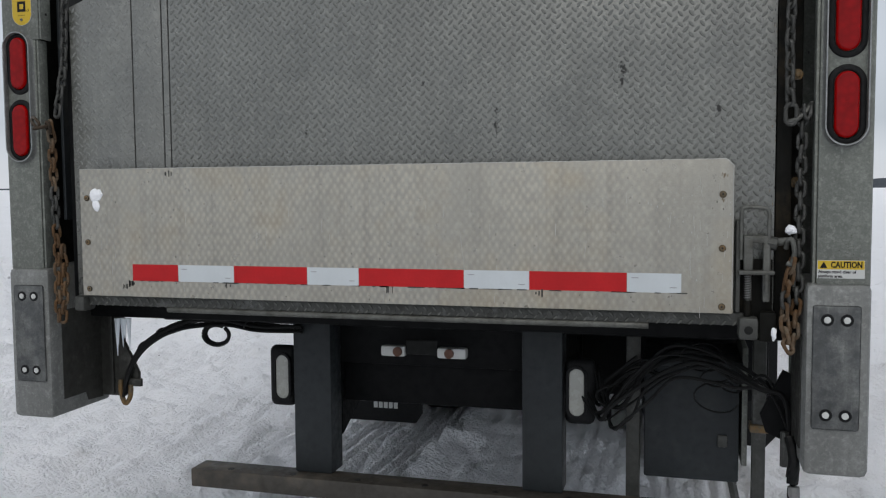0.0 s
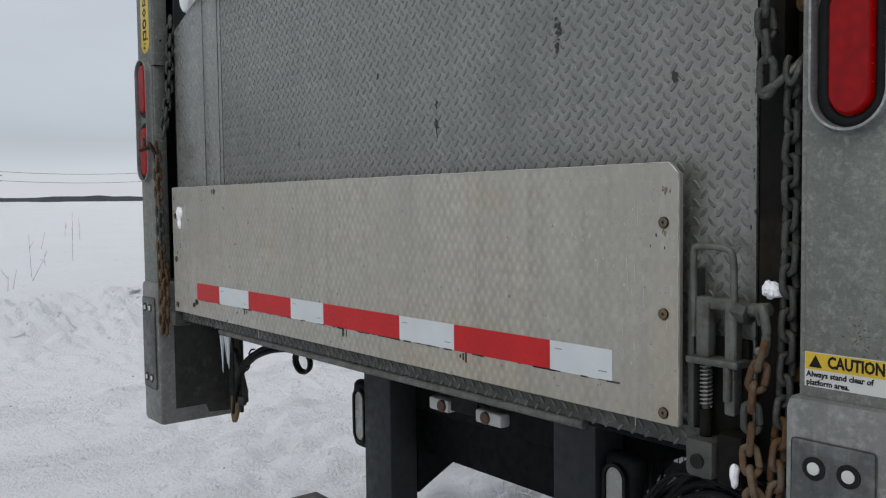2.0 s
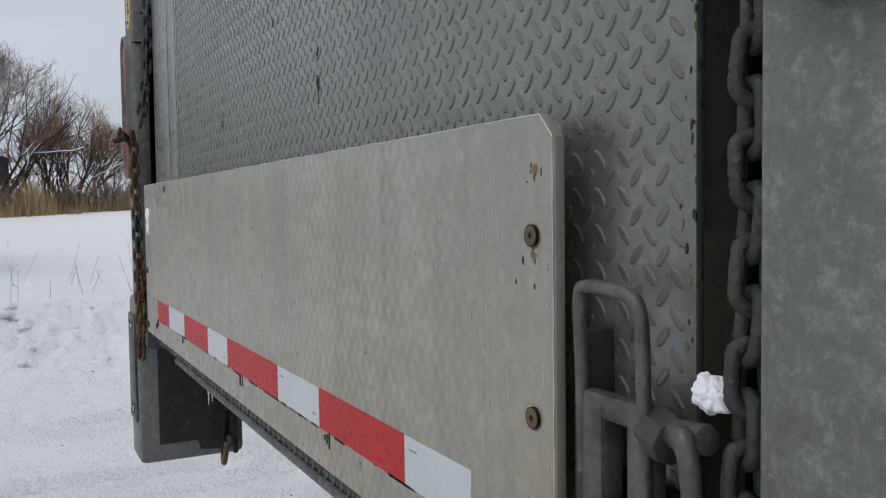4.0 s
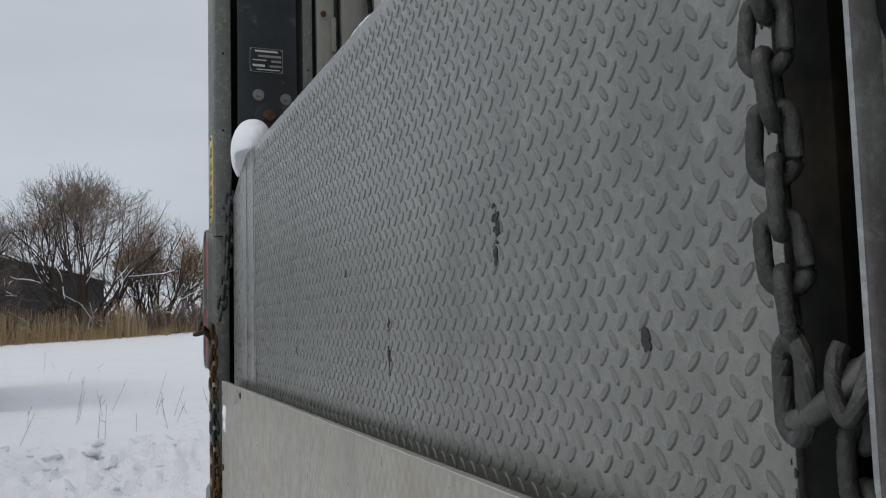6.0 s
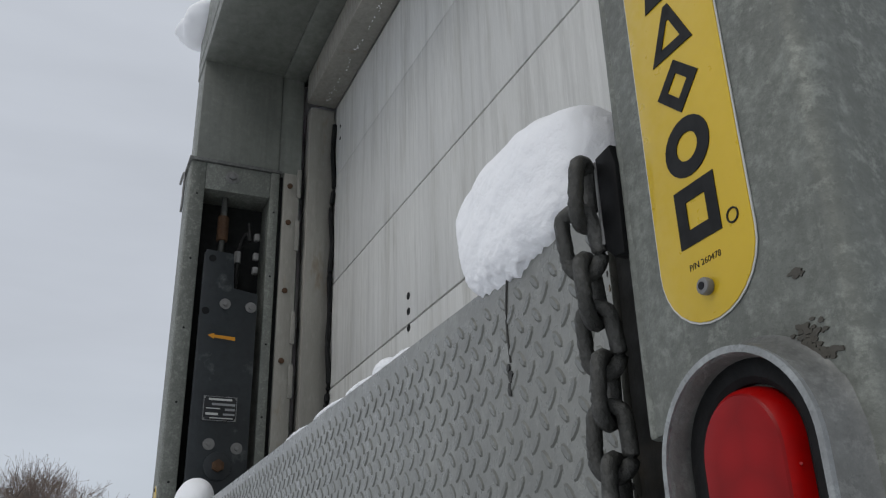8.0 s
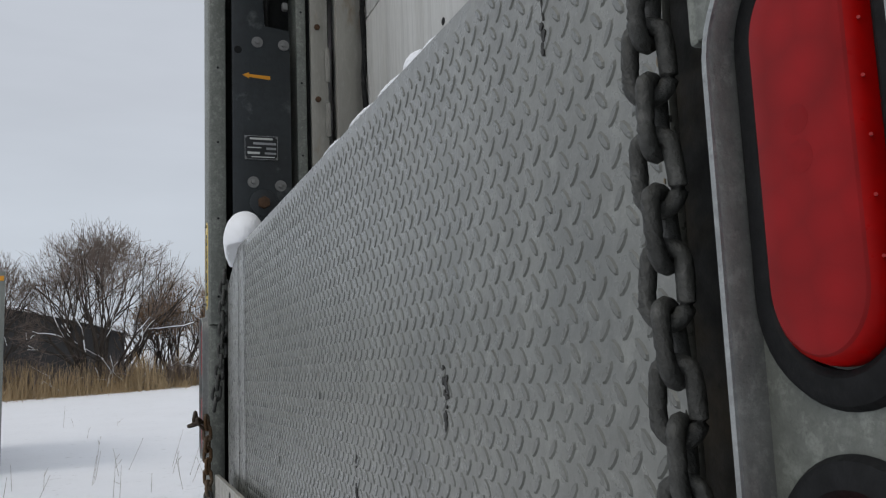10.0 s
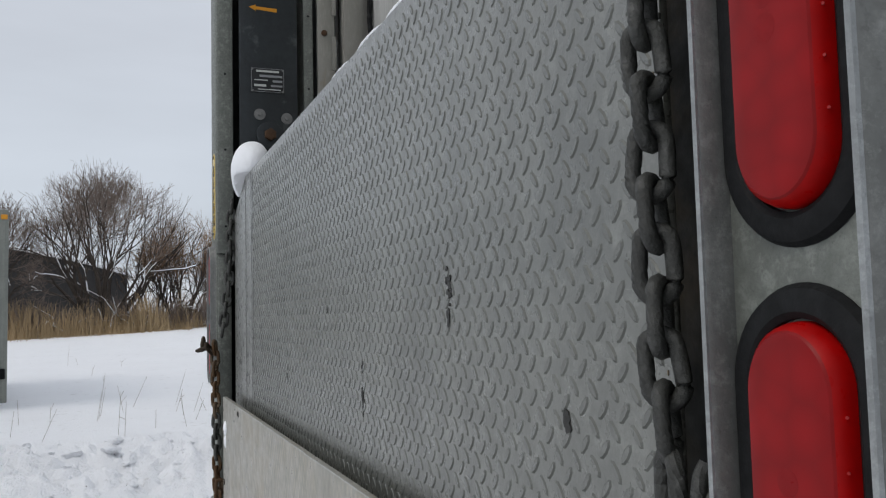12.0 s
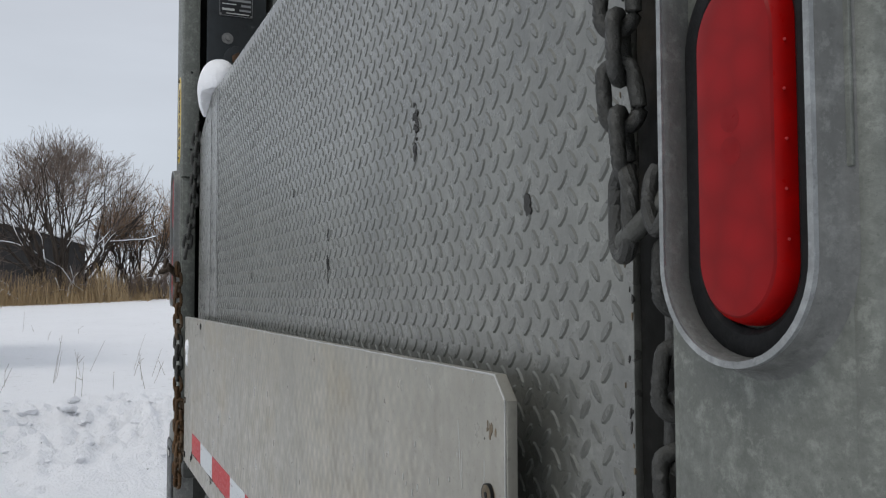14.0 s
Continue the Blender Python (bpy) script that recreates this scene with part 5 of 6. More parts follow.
def cables():
    rng = random.Random(17)
    arch = [(0.535, 0.90), (0.562, 0.835), (0.60, 0.825), (0.645, 0.872), (0.713, 0.958), (0.797, 1.018), (0.897, 1.022), (0.985, 0.966), (1.06, 0.919), (1.105, 0.880), (1.138, 0.77), (1.147, 0.66)]
    for k in range(9):
        low, lag, deep = 0.105 * (k % 5) / 4 + rng.uniform(0, 0.03), rng.uniform(-0.02, 0.05), 0.27 + 0.04 * (k // 5) + rng.uniform(-0.01, 0.01)
        pts = [(x + lag * (1 - j / 11) + rng.gauss(0, 0.007), deep + 0.12 * max(0, 3 - j) / 3 - 0.011 * j, z - low * math.sin(math.pi * min(j / 8, 1)) + rng.gauss(0, 0.009)) for j, (x, z) in enumerate(arch[: 12 if k % 3 else 10])]
        lone("hydraulic_hose", tube(pts, rng.choice((0.0035, 0.0045, 0.005, 0.0065)), sides=8), CABLE, "black hose arching over the pump box", "hose", "hoses")
    for k in range(7):
        x, y = 0.575 + 0.013 * k, 0.40 + 0.02 * (k % 3)
        pts = [(x + 0.13, y, 0.95 - 0.012 * k), (x + 0.07, y, 0.90), (x + rng.uniform(-0.01, 0.02), y, 0.84), (x - 0.03, y, 0.785), (x - 0.06, y + 0.02, 0.80 + 0.01 * k)]
        lone("hydraulic_hose", tube(pts, rng.choice((0.004, 0.006)), sides=7), CABLE, "black hose drooping beside the reversing lamp", "hose", "hoses")
    for k, (x, z, r) in enumerate(((0.935, 0.925, 0.036), (0.985, 0.905, 0.030), (0.945, 0.868, 0.066), (0.90, 0.985, 0.060), (0.64, 0.85, 0.05))):
        pts = [(x + r * math.cos(a), 0.25 + 0.015 * math.sin(2 * a), z + r * 0.7 * math.sin(a)) for a in np.linspace(0.4, 5.9, 10)]
        lone("cable_loop", tube(pts, 0.0032, sides=6), CABLE, "loop of thin black cable tied in the hose bundle", "cable", "hoses")
    run = [(-1.030, 0.16, 0.795), (-1.010, 0.16, 0.865), (-0.965, 0.16, 0.945), (-0.900, 0.17, 0.998), (-0.835, 0.19, 1.032), (-0.765, 0.22, 1.048), (-0.68, 0.26, 1.040), (-0.57, 0.28, 1.026), (-0.42, 0.30, 1.020)]
    for k in range(6):
        pts = [(x + rng.uniform(-0.005, 0.005), y + 0.008 * (k % 2), z - 0.009 * (k % 3) + 0.006 * (k // 3) + rng.uniform(-0.006, 0.006)) for x, y, z in run]
        lone("brake_hose", tube(pts, 0.0062, sides=7), CABLE, "black hose sagging under the body's edge", "hose", "hoses")
    for x, z in ((-0.955, 0.955), (-0.885, 1.004), (-0.60, 1.03)):
        lone("cable_tie", tube([(x + 0.018 * math.cos(a), 0.17 + 0.014 * math.sin(a) + (0.1 if x > -0.7 else 0), z + 0.02 * math.cos(a + 0.6)) for a in np.linspace(0, 6.0, 9)], 0.003, sides=5), CABLE, "black tape band tied round the hose bundle", "cable tie", "cable ties")
    for k in range(2):
        pts = [(-0.723 + (0.050 - 0.004 * k) * math.cos(a), 0.26 + 0.008 * k, 0.990 + (0.036 - 0.003 * k) * math.sin(a)) for a in np.linspace(1.1, 7.1, 12)]
        lone("cable_loop", tube(pts, 0.0068, sides=7), CABLE, "small loop of black cable hanging under the body", "cable", "hoses")
    lone("tow_strap", tube([(1.13, 0.10, 0.80), (1.14, 0.06, 0.74), (1.135, 0.05, 0.66), (1.14, 0.04, 0.58)], 0.014, sides=8), CABLE, "black hose end hanging behind the column's foot", "hose", "hoses")
    lone("hose_fitting", rod((1.14, 0.045, 0.60), (1.138, 0.05, 0.68), 0.016, sides=8, bevel=0.002), WASHER, "bare metal fitting on the hanging hose", "fitting")


cables()


def foot_bracket(s):
    """The plate that ties the column's foot to the body, with a towing eye below it."""
    t = thing("foot_bracket", (s * 1.1, 0.12, 0.77), "grimy dark steel foot bracket between column and body", "bracket", "foot brackets")
    x = lambda a, b: (min(s * a, s * b), max(s * a, s * b))  # noqa: E731
    part("web", prism([(0.0, 0.80), (0.11, 0.80), (0.12, 0.77), (0.20, 0.765), (0.20, 1.10), (0.0, 1.10)], s * 1.146 - 0.004, s * 1.146 + 0.002, "x"), WEB_STEEL, t)
    if s > 0:
        part("ear", prism([(1.06, 0.84), (1.075, 0.79), (1.12, 0.77), (1.14, 0.80), (1.14, 0.96), (1.12, 0.97)], 0.18, 0.195), BLACK_PAINT, t, "black steel ear")
        part("stud", rod((1.125, 0.16, 0.70), (1.125, 0.16, 0.80), 0.012, sides=8, bevel=0.002), GALV_DARK, t)
        return
    part("web_face", box(*x(1.05, 1.145), 0.196, 0.21, 0.77, 1.10, 0.004), WEB_STEEL, t)
    part("web_fold", box(*x(1.09, 1.105), 0.186, 0.1955, 0.775, 1.10, 0.003), WEB_STEEL, t)
    part("ear", prism([(s * 1.048, 0.98), (s * 1.02, 0.93), (s * 0.985, 0.86), (s * 0.985, 0.82), (s * 1.06, 0.80), (s * 1.06, 1.0)], 0.18, 0.195), WEB_STEEL, t)
    part("tab", box(*x(0.965, 1.02), 0.165, 0.178, 0.815, 0.842, 0.002), WEB_STEEL, t)
    part("eye", tube([(s * 1.05, 0.17, 0.835), (s * 1.045, 0.165, 0.79), (s * 1.025, 0.16, 0.755), (s * 1.005, 0.16, 0.78), (s * 1.005, 0.165, 0.82)], 0.0085), SCREW, t, "rusty towing eye")


for s in (-1, 1):
    foot_bracket(s)
for k, (x, y, h) in enumerate(((-1.02, 0.12, 0.13), (-1.005, 0.13, 0.10), (-0.972, 0.12, 0.11), (-0.99, 0.12, 0.07), (-1.012, 0.115, 0.09))):
    lone("icicle", rod((x, y, 1.06 - h), (x, y, 1.06), 0.001, sides=8, r2=0.0085), ICE, "clear icicle hanging under the platform's end", "icicle", "icicles")


# ---- the land: a cleared snowy yard, a ploughed bank and the open field ----
def value_noise(x, y, seed):
    """Smooth random heights on a unit lattice."""
    xi, yi = np.floor(x).astype(np.int64), np.floor(y).astype(np.int64)
    fx, fy = x - xi, y - yi
    fx, fy = fx * fx * (3 - 2 * fx), fy * fy * (3 - 2 * fy)

    def h(i, j):
        n = (i * 374761393 + j * 668265263 + seed * 1442695041) & 0x7FFFFFFF
        n = ((n ^ (n >> 13)) * 1274126177) & 0x7FFFFFFF
        return ((n ^ (n >> 16)) & 0xFFFF) / 65535.0 - 0.5

    return (h(xi, yi) * (1 - fx) + h(xi + 1, yi) * fx) * (1 - fy) + (h(xi, yi + 1) * (1 - fx) + h(xi + 1, yi + 1) * fx) * fy


def step(a, b, v):
    u = np.clip((v - a) / (b - a), 0, 1)
    return u * u * (3 - 2 * u)


def land(x, y):
    """Height of the snow at a place."""
    field = step(-7.0, -10.5, x)
    far = step(-10, -60, x)
    z = 0.42 * field + 0.95 * far + 0.045 * field * value_noise(x / 5, y / 5, 1) + 0.03 * field * value_noise(x / 1.6, y / 1.6, 2)
    z += step(-14, -38, x) * 0.036 * np.clip(y + 6, -10, 12)
    bank = np.exp(-((x + 8.4 + 0.8 * value_noise(y / 3, y * 0, 3)) / 1.25) ** 2)
    z += bank * (0.26 + 0.22 * value_noise(x / 0.9, y / 0.9, 4) + 0.19 * np.abs(value_noise(x / 0.42, y / 0.42, 5)) + 0.20 * np.abs(value_noise(x / 0.2, y / 0.2, 6)) + 0.14 * value_noise(x / 0.10, y / 0.10, 16) + 0.08 * np.abs(value_noise(x / 0.06, y / 0.06, 17)))
    yard = step(-8.0, -6.0, x) * step(60, 30, np.abs(y)) * step(40, 20, x)
    churn = 0.45 + 0.75 * step(-0.15, 0.2, value_noise(x / 1.3, y / 2.2, 7))
    z += yard * churn * (0.05 * value_noise(x / 0.45, y / 0.6, 8) + 0.065 * value_noise(x / 0.17, y / 0.22, 9) + 0.07 * value_noise(x / 0.085, y / 0.1, 10))
    # wheel tracks, which come out from under the truck, old and new
    for cx, deep in ((-5.2, 0.7), (-4.85, 0.6), (-3.7, 0.7), (-3.3, 0.6), (-2.35, 0.5), (-2.0, 0.6), (-1.52, 0.8), (-1.02, 1.0), (-0.72, 1.0), (-0.2, 0.5), (0.3, 0.5), (0.72, 1.0), (1.02, 1.0)):
        d = np.abs(x - cx - 0.03 * np.sin(y * 0.9 + cx) - 0.05 * (1 - deep) * y)
        in_track = step(0.14, 0.115, d) * step(-2.5, -0.6, y) * step(16, 10, y) * deep
        edge = np.exp(-((d - 0.155) / 0.025) ** 2) * (0.6 + value_noise(x / 0.1, y / 0.15, 12)) * step(-1.2, 0.3, y) * step(16, 10, y)
        ribs = step(-0.3, 0.3, np.cos(d / 0.08 * 2 * np.pi))
        z = z * (1 - 0.75 * in_track) + in_track * (-0.032 + 0.034 * ribs + 0.012 * np.cos((y + 0.5 * d) / 0.07 * 2 * np.pi) * (d > 0.07)) + 0.012 * deep * edge
    return z


def land_axis(lo, hi, fine, far, ratio=1.10):
    a = list(np.arange(lo, hi, fine))
    d, x = fine, hi
    while x < far:
        a.append(x)
        d *= ratio
        x += d
    d, x, low = fine, lo, []
    while x > -far:
        d *= ratio
        x -= d
        low.append(x)
    return np.array(low[::-1] + a)


def closer(axis, lo, hi, d):
    return np.concatenate([axis[axis < lo], np.arange(lo, hi, d), axis[axis >= hi]])


ax = closer(land_axis(-11.5, 3.5, 0.045, 3800), -5.6, 1.3, 0.027)
ay = closer(land_axis(-2.0, 9.0, 0.045, 3800), -0.6, 5.5, 0.027)
gx, gy = np.meshgrid(ax, ay)
gz = land(gx, gy)
verts = np.stack([gx, gy, gz], -1).reshape(-1, 3)
nx, ny = len(ax), len(ay)
i = (np.arange(ny - 1)[:, None] * nx + np.arange(nx - 1)).ravel()
quads = np.stack([i, i + 1, i + nx + 1, i + nx], 1)
me = bpy.data.meshes.new("ground")
me.vertices.add(len(verts)), me.loops.add(quads.size), me.polygons.add(len(quads))
me.vertices.foreach_set("co", verts.ravel())
me.loops.foreach_set("vertex_index", quads.ravel())
me.polygons.foreach_set("loop_start", np.arange(0, quads.size, 4))
me.update(calc_edges=True)
me.materials.append(GROUND)
me.polygons.foreach_set("use_smooth", np.ones(len(quads), bool))
tagged(new("ground", me), "packed and ploughed snow with wheel tracks, open snowy field beyond", "snowy ground", kind="structure")


def height(x, y):
    return float(land(np.array([x], float), np.array([y], float))[0])


def rubble():
    """Broken chunks of ploughed snow along the bank, and small dark crumbs."""
    rng = random.Random(23)
    bm = bmesh.new()
    for k in range(260):
        x, y = -7.9 + rng.gauss(0, 0.7), rng.uniform(-4.5, 7.5)
        s = min(rng.expovariate(40), 0.06) + 0.010
        lump((x, y, height(x, y) + s * 0.1), (s, s * rng.uniform(0.6, 1.4), s * rng.uniform(0.4, 0.7)), k, 0.7, bm, 1.0 / s, 2)
    lone("snow_rubble", bm, GROUND, "broken chunks of ploughed snow along the bank", "snow chunks", kind="stuff")
    bm = bmesh.new()
    for k in range(90):
        x, y = rng.uniform(-9.0, -1.5), rng.uniform(-3.5, 6)
        s = rng.uniform(0.003, 0.010)
        lump((x, y, height(x, y) + 0.002), (s, s * rng.uniform(0.6, 1.8), s * 0.5), k, 0.5, bm, 40, 1)
    lone("dirt_crumbs", bm, DENT, "dark crumbs scattered on the packed snow", "dirt", kind="stuff")


rubble()


# ---- bare trees, reeds, barn ----
def limbs_mesh(name, segs, sides=4):
    """Tapered bars from rows of (a, b, ra, rb), as one mesh."""
    s = np.array([(*a, *b, ra, rb) for a, b, ra, rb in segs], float)
    a, b, ra, rb = s[:, :3], s[:, 3:6], s[:, 6], s[:, 7]
    d = b - a
    d /= np.linalg.norm(d, axis=1, keepdims=True) + 1e-9
    u = np.cross(d, np.where(np.abs(d[:, 2:]) > 0.9, (1.0, 0, 0), (0, 0, 1.0)))
    u /= np.linalg.norm(u, axis=1, keepdims=True) + 1e-9
    v = np.cross(d, u)
    ang = np.linspace(0, 2 * np.pi, sides, endpoint=False)
    rim = np.cos(ang)[None, :, None] * u[:, None] + np.sin(ang)[None, :, None] * v[:, None]
    pts = np.concatenate([a[:, None] + rim * ra[:, None, None], b[:, None] + rim * rb[:, None, None]], 1).reshape(-1, 3)
    k = np.arange(sides)
    one = np.stack([k, (k + 1) % sides, sides + (k + 1) % sides, sides + k], 1)
    f = (np.arange(len(s))[:, None, None] * 2 * sides + one).reshape(-1, 4)
    m = bpy.data.meshes.new(name)
    m.from_pydata(pts.tolist(), [], f.tolist())
    m.update()
    return m


def tree(x, y, tall, wide, stems, seed, label, depth=6, snow_stems=3, twig=None):
    """A many-stemmed bare willow whose twigs fill a dome."""
    rng = random.Random(seed)
    base = Vector((x, y, height(x, y) - 0.1))
    wood, twigs, white = [], [], []

    def room(p):
        q = p - base
        return (q.x / wide) ** 2 + (q.y / wide) ** 2 + ((q.z - 0.42 * tall) / (0.58 * tall)) ** 2

    def bend(d, k, up):
        return (d + Vector((rng.gauss(0, k), rng.gauss(0, k), rng.gauss(up, k)))).normalized()

    def grow(p, d, length, r, level):
        n = 4 if level < 2 else 3
        snowy = level in (1, 2) and snow_stems and rng.random() < 0.16
        for i_ in range(n):
            d = bend(d, (0.13, 0.12, 0.10, 0.08, 0.08, 0.08, 0.08)[level], 0.025)
            q = p + d * (length / n)
            if room(q) > rng.uniform(0.5, 1.06) and level > 1:
                return
            r2 = r * 0.86
            thin = 0.010 if level < 3 else 0.0065
            (wood if level < 3 else twigs).append((tuple(p), tuple(q), max(r, thin), max(r2, thin * 0.85)))
            if snowy and d.z < 0.9 and q.z < base.z + 0.42 * tall:
                white.append((tuple(p + Vector((0.03, 0, r * 0.8))), tuple(q + Vector((0.03, 0, r2 * 0.8))), max(r * 0.8, 0.02), max(r2 * 0.8, 0.018)))
            if level < depth and i_ and rng.random() < (0.85 if level < 2 else 0.55):
                grow(q, bend(d, 0.40, 0.05), length * rng.uniform(0.55, 0.8), r2 * 0.6, level + 1)
            p, r = q, r2
        if level < depth:
            for _ in range(2):
                grow(p, bend(d, 0.28, 0.03), length * rng.uniform(0.6, 0.85), r * 0.7, level + 1)

    for k in range(stems):
        a = 2.4 * k + rng.uniform(-0.3, 0.3)
        out = 1.35 * math.sqrt((k + 0.5) / stems) * wide / tall
        d = Vector((math.cos(a) * out, math.sin(a) * out, 1)).normalized()
        grow(base + Vector((math.cos(a) * 0.25, math.sin(a) * 0.4, 0)), d, tall * rng.uniform(0.34, 0.42), 0.013 * tall * rng.uniform(0.6, 1.2), 0)
    for k in range(snow_stems):
        a = rng.uniform(0, 6.28)
        p = base + Vector((1.0 + rng.uniform(-0.3, 0.8), math.sin(a) * 1.8, 0.2))
        d = Vector((0, rng.choice((-1, 1)) * rng.uniform(0.3, 1.0), rng.uniform(0.2, 0.9))).normalized()
        for j in range(rng.randint(3, 6)):
            q = p + d * rng.uniform(0.2, 0.45)
            white.append((tuple(p), tuple(q), 0.04 - 0.005 * j, 0.036 - 0.005 * j))
            p, d = q, (d + Vector((rng.uniform(-0.5, 0.5), rng.uniform(-0.7, 0.7), rng.uniform(-0.5, 0.5)))).normalized()
    t = thing("bare_tree", base, label, "tree", "bare trees")
    tagged(link_mesh("trunk", limbs_mesh("trunk", wood, 6), BARK, t), kind="stuff")
    tagged(link_mesh("crown", limbs_mesh("crown", twigs, 3), twig or TWIG, t, "fine leafless twigs", smooth=False), kind="stuff")
    if white:
        tagged(link_mesh("snowy_branch", limbs_mesh("snowy_branch", white, 6), SNOW, t, "branches crusted with snow"), kind="stuff")
    return t


tree(-44, -0.9, 8.9, 5.2, 15, 4, "large leafless willow with many spreading stems behind dry reeds", snow_stems=10)
tree(-45, -6.8, 8.0, 4.4, 12, 9, "leafless willow with spreading stems behind dry reeds", snow_stems=5)
tree(-44.6, 1.7, 5.2, 2.3, 12, 51, "low orange-brown leafless shrub beside the willow", depth=5, snow_stems=5, twig=RED_TWIG)
tree(-46, 3.0, 6.5, 2.9, 12, 14, "low reddish leafless shrub behind dry reeds", depth=5, snow_stems=3, twig=RED_TWIG)
tree(-48, 5.0, 5.0, 2.6, 12, 21, "low reddish leafless shrub behind dry reeds", depth=5, snow_stems=2, twig=RED_TWIG)
tree(-48, -11.5, 6.4, 4.0, 7, 33, "leafless willow with spreading stems behind dry reeds", depth=5, snow_stems=3)


def reeds():
    rng = random.Random(8)
    segs = []
    for k in range(7500):
        y = rng.uniform(-26, 5.6)
        x = -41.5 + rng.gauss(0, 0.9) - 0.25 * max(0, y) + (0 if y < 3 else -1)
        h = rng.uniform(0.4, 1.8) * (1.0 if y < 3 else 0.75) * (0.72 + 1.1 * noise.noise((x * 0.5, y * 0.6, 0)))
        z = height(x, y) - 0.05
        segs.append(((x, y, z), (x + rng.gauss(0, 0.16), y + rng.gauss(0, 0.2), z + h), 0.014, 0.006))
    return tagged(link_mesh("reeds", limbs_mesh("reeds", segs, 3), REED, smooth=False), "belt of dry golden reeds at the field's edge", "reeds", kind="stuff")


reeds()


def thicket():
    """Low brush at the foot of the trees."""
    rng = random.Random(19)
    segs = []
    for k in range(2600):
        y = rng.uniform(-12, 5.5)
        x = -43.6 + rng.gauss(0, 0.8)
        h = rng.uniform(0.6, 2.2) * (0.6 + 0.8 * abs(noise.noise((x * 0.3, y * 0.35, 4))))
        z = height(x, y) - 0.05
        p = Vector((x, y, z))
        d = Vector((rng.gauss(0, 0.35), rng.gauss(0, 0.4), 1)).normalized()
        q = p + d * h
        segs.append((tuple(p), tuple(q), 0.012, 0.006))
        for _ in range(2):
            m = p + d * h * rng.uniform(0.4, 0.9)
            e = (d + Vector((rng.gauss(0, 0.4), rng.gauss(0, 0.4), 0))).normalized()
            segs.append((tuple(m), tuple(m + e * h * 0.4), 0.007, 0.005))
    return tagged(link_mesh("thicket", limbs_mesh("thicket", segs, 3), TWIG, smooth=False), "low leafless reddish brush below the trees", "brush", kind="stuff")


thicket()


def parked_truck():
    """The rear corner of another box truck, standing beyond the ploughed bank."""
    X, Y, Z0, Z1 = -14.0, -1.965, height(-15.6, -3.0) + 0.58, 3.66
    t = thing("parked_box_truck", (X, Y - 1.25, Z0), "white box body of another parked truck with an orange marker lamp", "truck")
    part("body", box(X - 5.0, X - 0.02, Y - 2.5, Y, Z0, Z1 - 0.02, 0.03), BODY_WHITE, t)
    for y in (Y - 2.51, Y - 0.13):
        part("corner_post", box(X - 0.03, X + 0.03, y, y + 0.14, Z0 - 0.5, Z1, 0.015), FRAME_GREY, t, "grey aluminium corner post")
        part("marker_lamp", box(X + 0.0305, X + 0.05, y + 0.02, y + 0.12, Z1 - 0.16, Z1 - 0.08, 0.01), ORANGE, t, "orange marker lamp")
    part("header", box(X - 0.03, X + 0.02, Y - 2.36, Y - 0.14, Z1 - 0.25, Z1 - 0.01, 0.01), FRAME_GREY, t)
    for k in range(5):
        h = (Z1 - Z0 - 0.4) / 5
        part("door_panel", box(X - 0.02, X + 0.005, Y - 2.36, Y - 0.14, Z0 + 0.1 + h * k + 0.005, Z0 + 0.1 + h * (k + 1), 0.006), DOOR, t)
    t.rotation_euler = (0, 0, radians(9))
    part("bumper", box(X - 0.02, X + 0.08, Y - 2.4, Y - 0.02, Z0 - 0.12, Z0 + 0.05, 0.02), BLACK_PAINT, t)
    for y in (Y - 2.2, Y - 0.3):
        w = part("wheel", rod((X - 1.6, y - 0.12, Z0 - 0.1), (X - 1.6, y + 0.12, Z0 - 0.1), 0.48, sides=32, bevel=0.04), RUBBER, t)
        part("rim", rod((X - 1.6, y - 0.125, Z0 - 0.1), (X - 1.6, y + 0.125, Z0 - 0.1), 0.26, sides=24), GALV_DARK, w)
    return t


parked_truck()


def weeds():
    rng = random.Random(12)
    segs = []
    for k in range(50):
        x = rng.uniform(-24, -9.5)
        y = rng.uniform(-4, 12)
        if k < 22:
            x, y = -11.5 + rng.gauss(0, 1.0), rng.uniform(-1.6, 1.6)
        z, h = height(x, y) - 0.02, rng.uniform(0.15, 0.7)
        p = (x, y, z)
        q = (x + rng.gauss(0, 0.07), y + rng.gauss(0, 0.09), z + h)
        segs.append((p, q, 0.0032, 0.002))
        for _ in range(rng.randint(0, 1)):
            u = rng.uniform(0.4, 0.9)
            m = tuple(p[i_] + (q[i_] - p[i_]) * u for i_ in range(3))
            segs.append((m, (m[0] + rng.gauss(0, 0.05), m[1] + rng.gauss(0, 0.06), m[2] + rng.uniform(0.03, 0.12)), 0.003, 0.002))
    return tagged(link_mesh("weeds", limbs_mesh("weeds", segs, 3), WEED, smooth=False), "scattered dead weed stalks poking through the snow", "weeds", kind="stuff")


weeds()


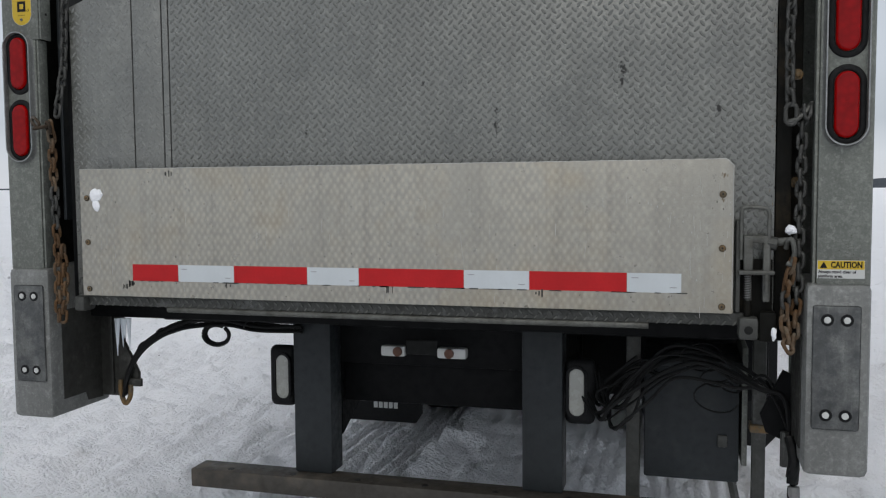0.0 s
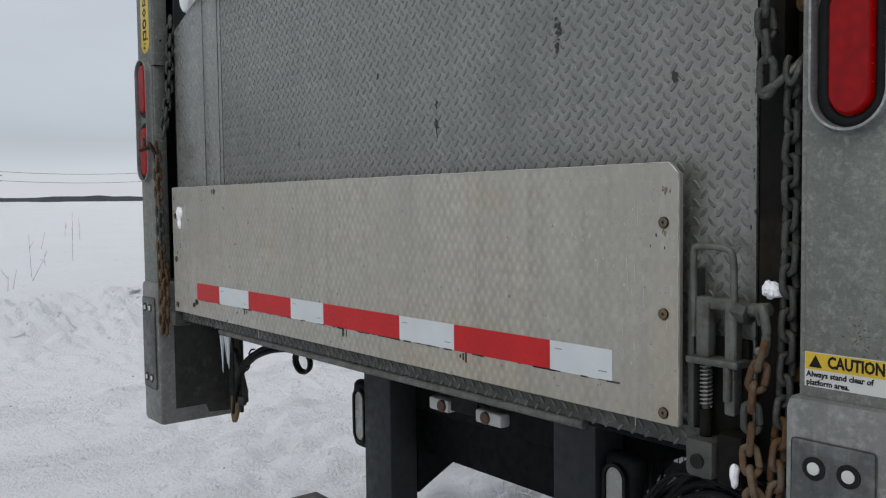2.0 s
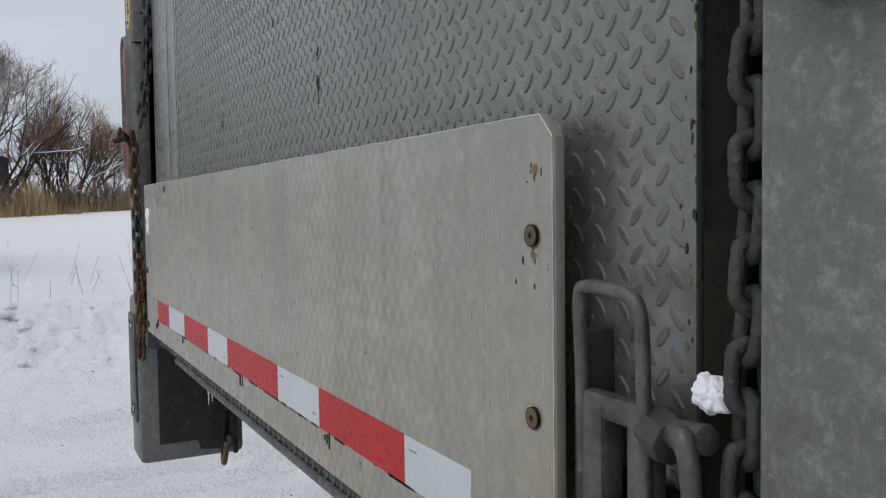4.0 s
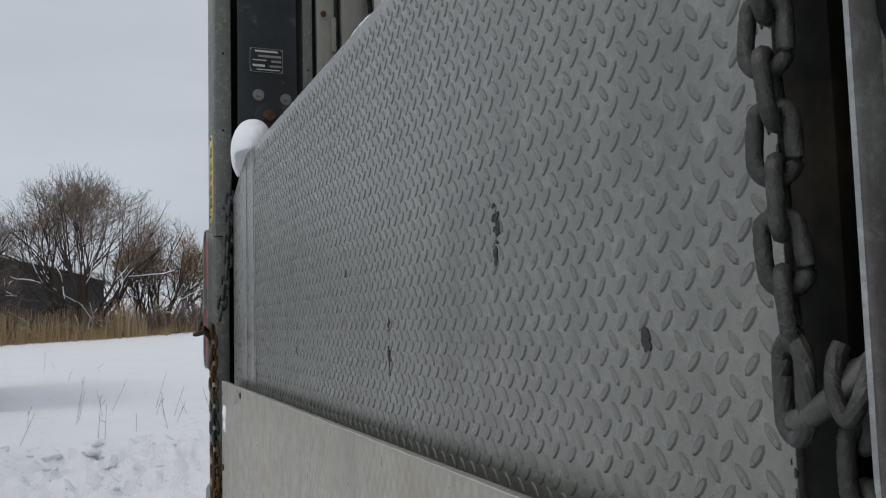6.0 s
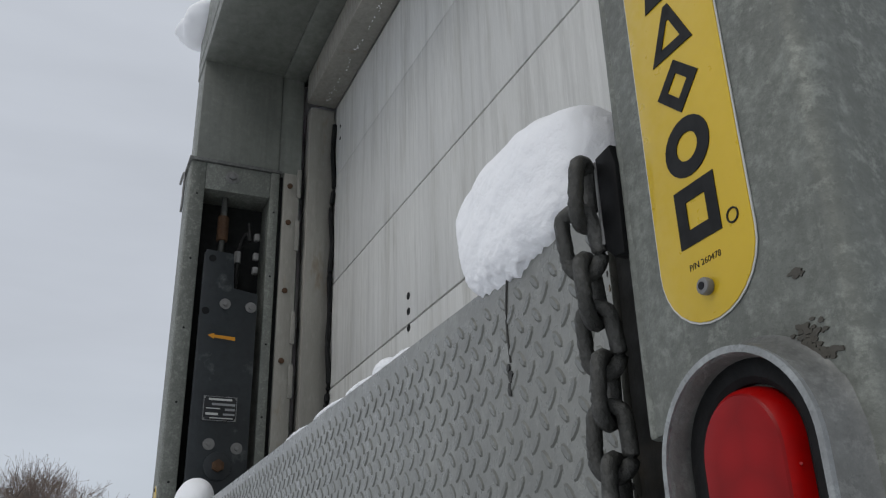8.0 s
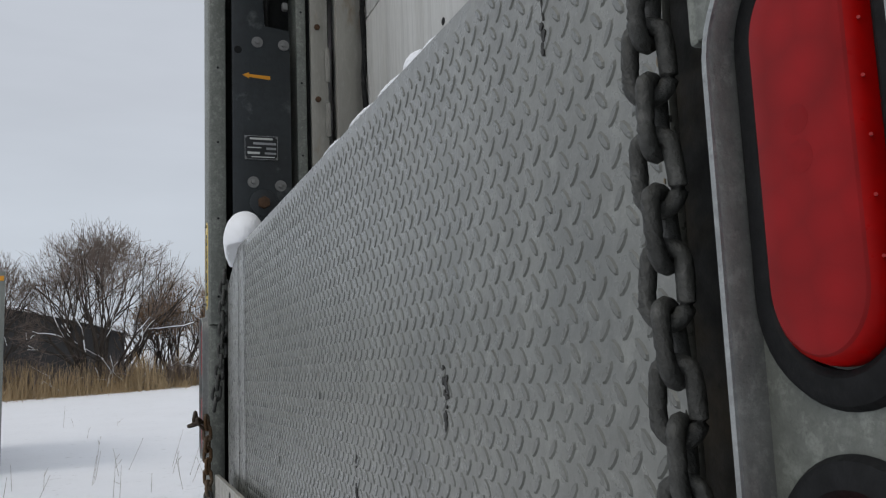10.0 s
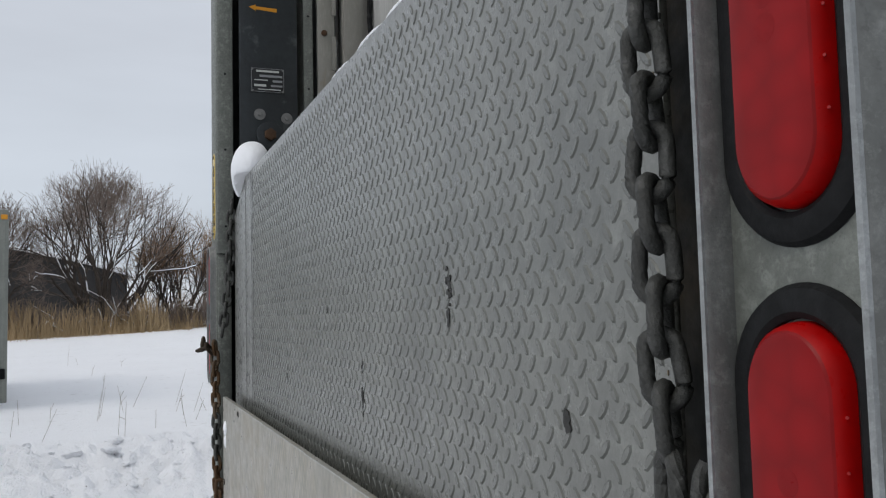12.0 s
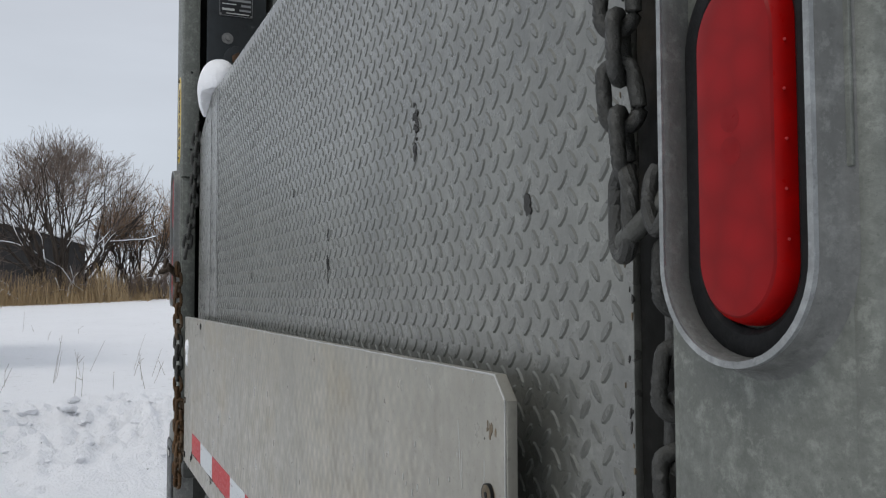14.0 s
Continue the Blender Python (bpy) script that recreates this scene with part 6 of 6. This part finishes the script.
def barn():
    t = thing("barn", (-54, -12, 0.5), "dark weathered barn with snow on its low roof, half behind trees", "barn")
    part("wall", prism([(-26, 0.2), (0.3, 0.2), (0.3, 4.6), (-1.6, 5.15), (-2.6, 5.4), (-5.8, 6.1), (-9, 6.6), (-26, 6.8)], -60, -54, "x"), BARN, t)
    part("roof", prism([(0.5, 4.52), (0.5, 4.7), (-1.6, 5.33), (-2.6, 5.58), (-5.8, 6.28), (-9, 6.8), (-26.5, 7.0), (-26.5, 6.82), (-9, 6.62), (-5.8, 6.12), (-2.6, 5.42), (-1.6, 5.17)], -60.3, -53.7, "x"), SNOW, t, "snow-covered roof")
    return t


barn()


# ---- far away: a wooded skyline and power lines ----
def skyline():
    rng = np.random.RandomState(4)
    bm = bmesh.new()
    n = 420
    ang = np.linspace(0, 2 * np.pi, n, endpoint=False)
    h = 7 + 8 * np.abs(np.interp(np.arange(n) / 9.0 % 48, np.arange(49), rng.uniform(-0.4, 1.0, 49))) + rng.uniform(0, 2.5, n)
    R = 1300
    lo = [bm.verts.new((R * math.cos(a), R * math.sin(a), -1)) for a in ang]
    hi = [bm.verts.new(((R + 20) * math.cos(a), (R + 20) * math.sin(a), q)) for a, q in zip(ang, h)]
    ba = [bm.verts.new(((R + 60) * math.cos(a), (R + 60) * math.sin(a), -1)) for a in ang]
    for k in range(n):
        j = (k + 1) % n
        bm.faces.new((lo[k], lo[j], hi[j], hi[k]))
        bm.faces.new((hi[k], hi[j], ba[j], ba[k]))
    return lone("far_woods", bm, FAR_WOOD, "low dark wooded skyline beyond the field", "far woods", kind="backdrop")


skyline()


def pylon(x, y, tall):
    t = thing("pylon", (x, y, 0), "distant lattice power pylon on the horizon", "pylon", "power pylons")
    segs, w = [], tall * 0.10
    side = Vector((-y, x, 0)).normalized()
    back = Vector((x, y, 0)).normalized()
    o = Vector((x, y, 0))
    rows = [(0, w), (0.3, w * 0.78), (0.6, w * 0.52), (0.78, w * 0.38), (1.0, w * 0.30)]
    for (h0, w0), (h1, w1) in zip(rows, rows[1:]):
        for sa in (-1, 1):
            for sb in (-1, 1):
                a = o + side * sa * w0 + back * sb * w0 + Vector((0, 0, h0 * tall))
                b = o + side * sa * w1 + back * sb * w1 + Vector((0, 0, h1 * tall))
                c = o - side * sa * w1 + back * sb * w1 + Vector((0, 0, h1 * tall))
                segs += [(tuple(a), tuple(b), 0.45, 0.4)]
                if h0 > 0.25:
                    segs += [(tuple(a), tuple(c), 0.25, 0.25)]
    link_mesh("lattice", limbs_mesh("lattice", segs, 4), PYLON, t, smooth=False)
    arms = []
    for h, l in ((0.70, 0.16), (0.84, 0.2), (0.97, 0.13)):
        arms.append((tuple(o - side * l * tall + Vector((0, 0, h * tall))), tuple(o + side * l * tall + Vector((0, 0, h * tall))), 0.45, 0.45))
    link_mesh("cross_arm", limbs_mesh("cross_arm", arms, 4), PYLON, t, smooth=False)


def bearing(deg, dist):
    return 1.6 - dist * math.sin(radians(deg)), -1.4 + dist * math.cos(radians(deg))


TOWERS = [(*bearing(68.84, 1181), 47), (*bearing(67.26, 1194), 41), (*bearing(66.35, 1203), 39), (*bearing(78.5, 1100), 44), (*bearing(56, 1250), 36)]
for x, y, tall in TOWERS[:4]:
    pylon(x, y, tall)
for a, b in ((3, 0), (0, 1), (1, 2), (2, 4)):
    for f in (0.72, 0.95):
        (x0, y0, t0), (x1, y1, t1) = TOWERS[a], TOWERS[b]
        pts = [(x0 + (x1 - x0) * u, y0 + (y1 - y0) * u, f * (t0 + (t1 - t0) * u) - 6 * 4 * u * (1 - u) * 0.6) for u in np.linspace(0, 1, 7)]
        lone("power_line", tube(pts, 0.28, sides=3, smooth_steps=2), PYLON, "thin power line sagging between distant pylons", "power line", "power lines")
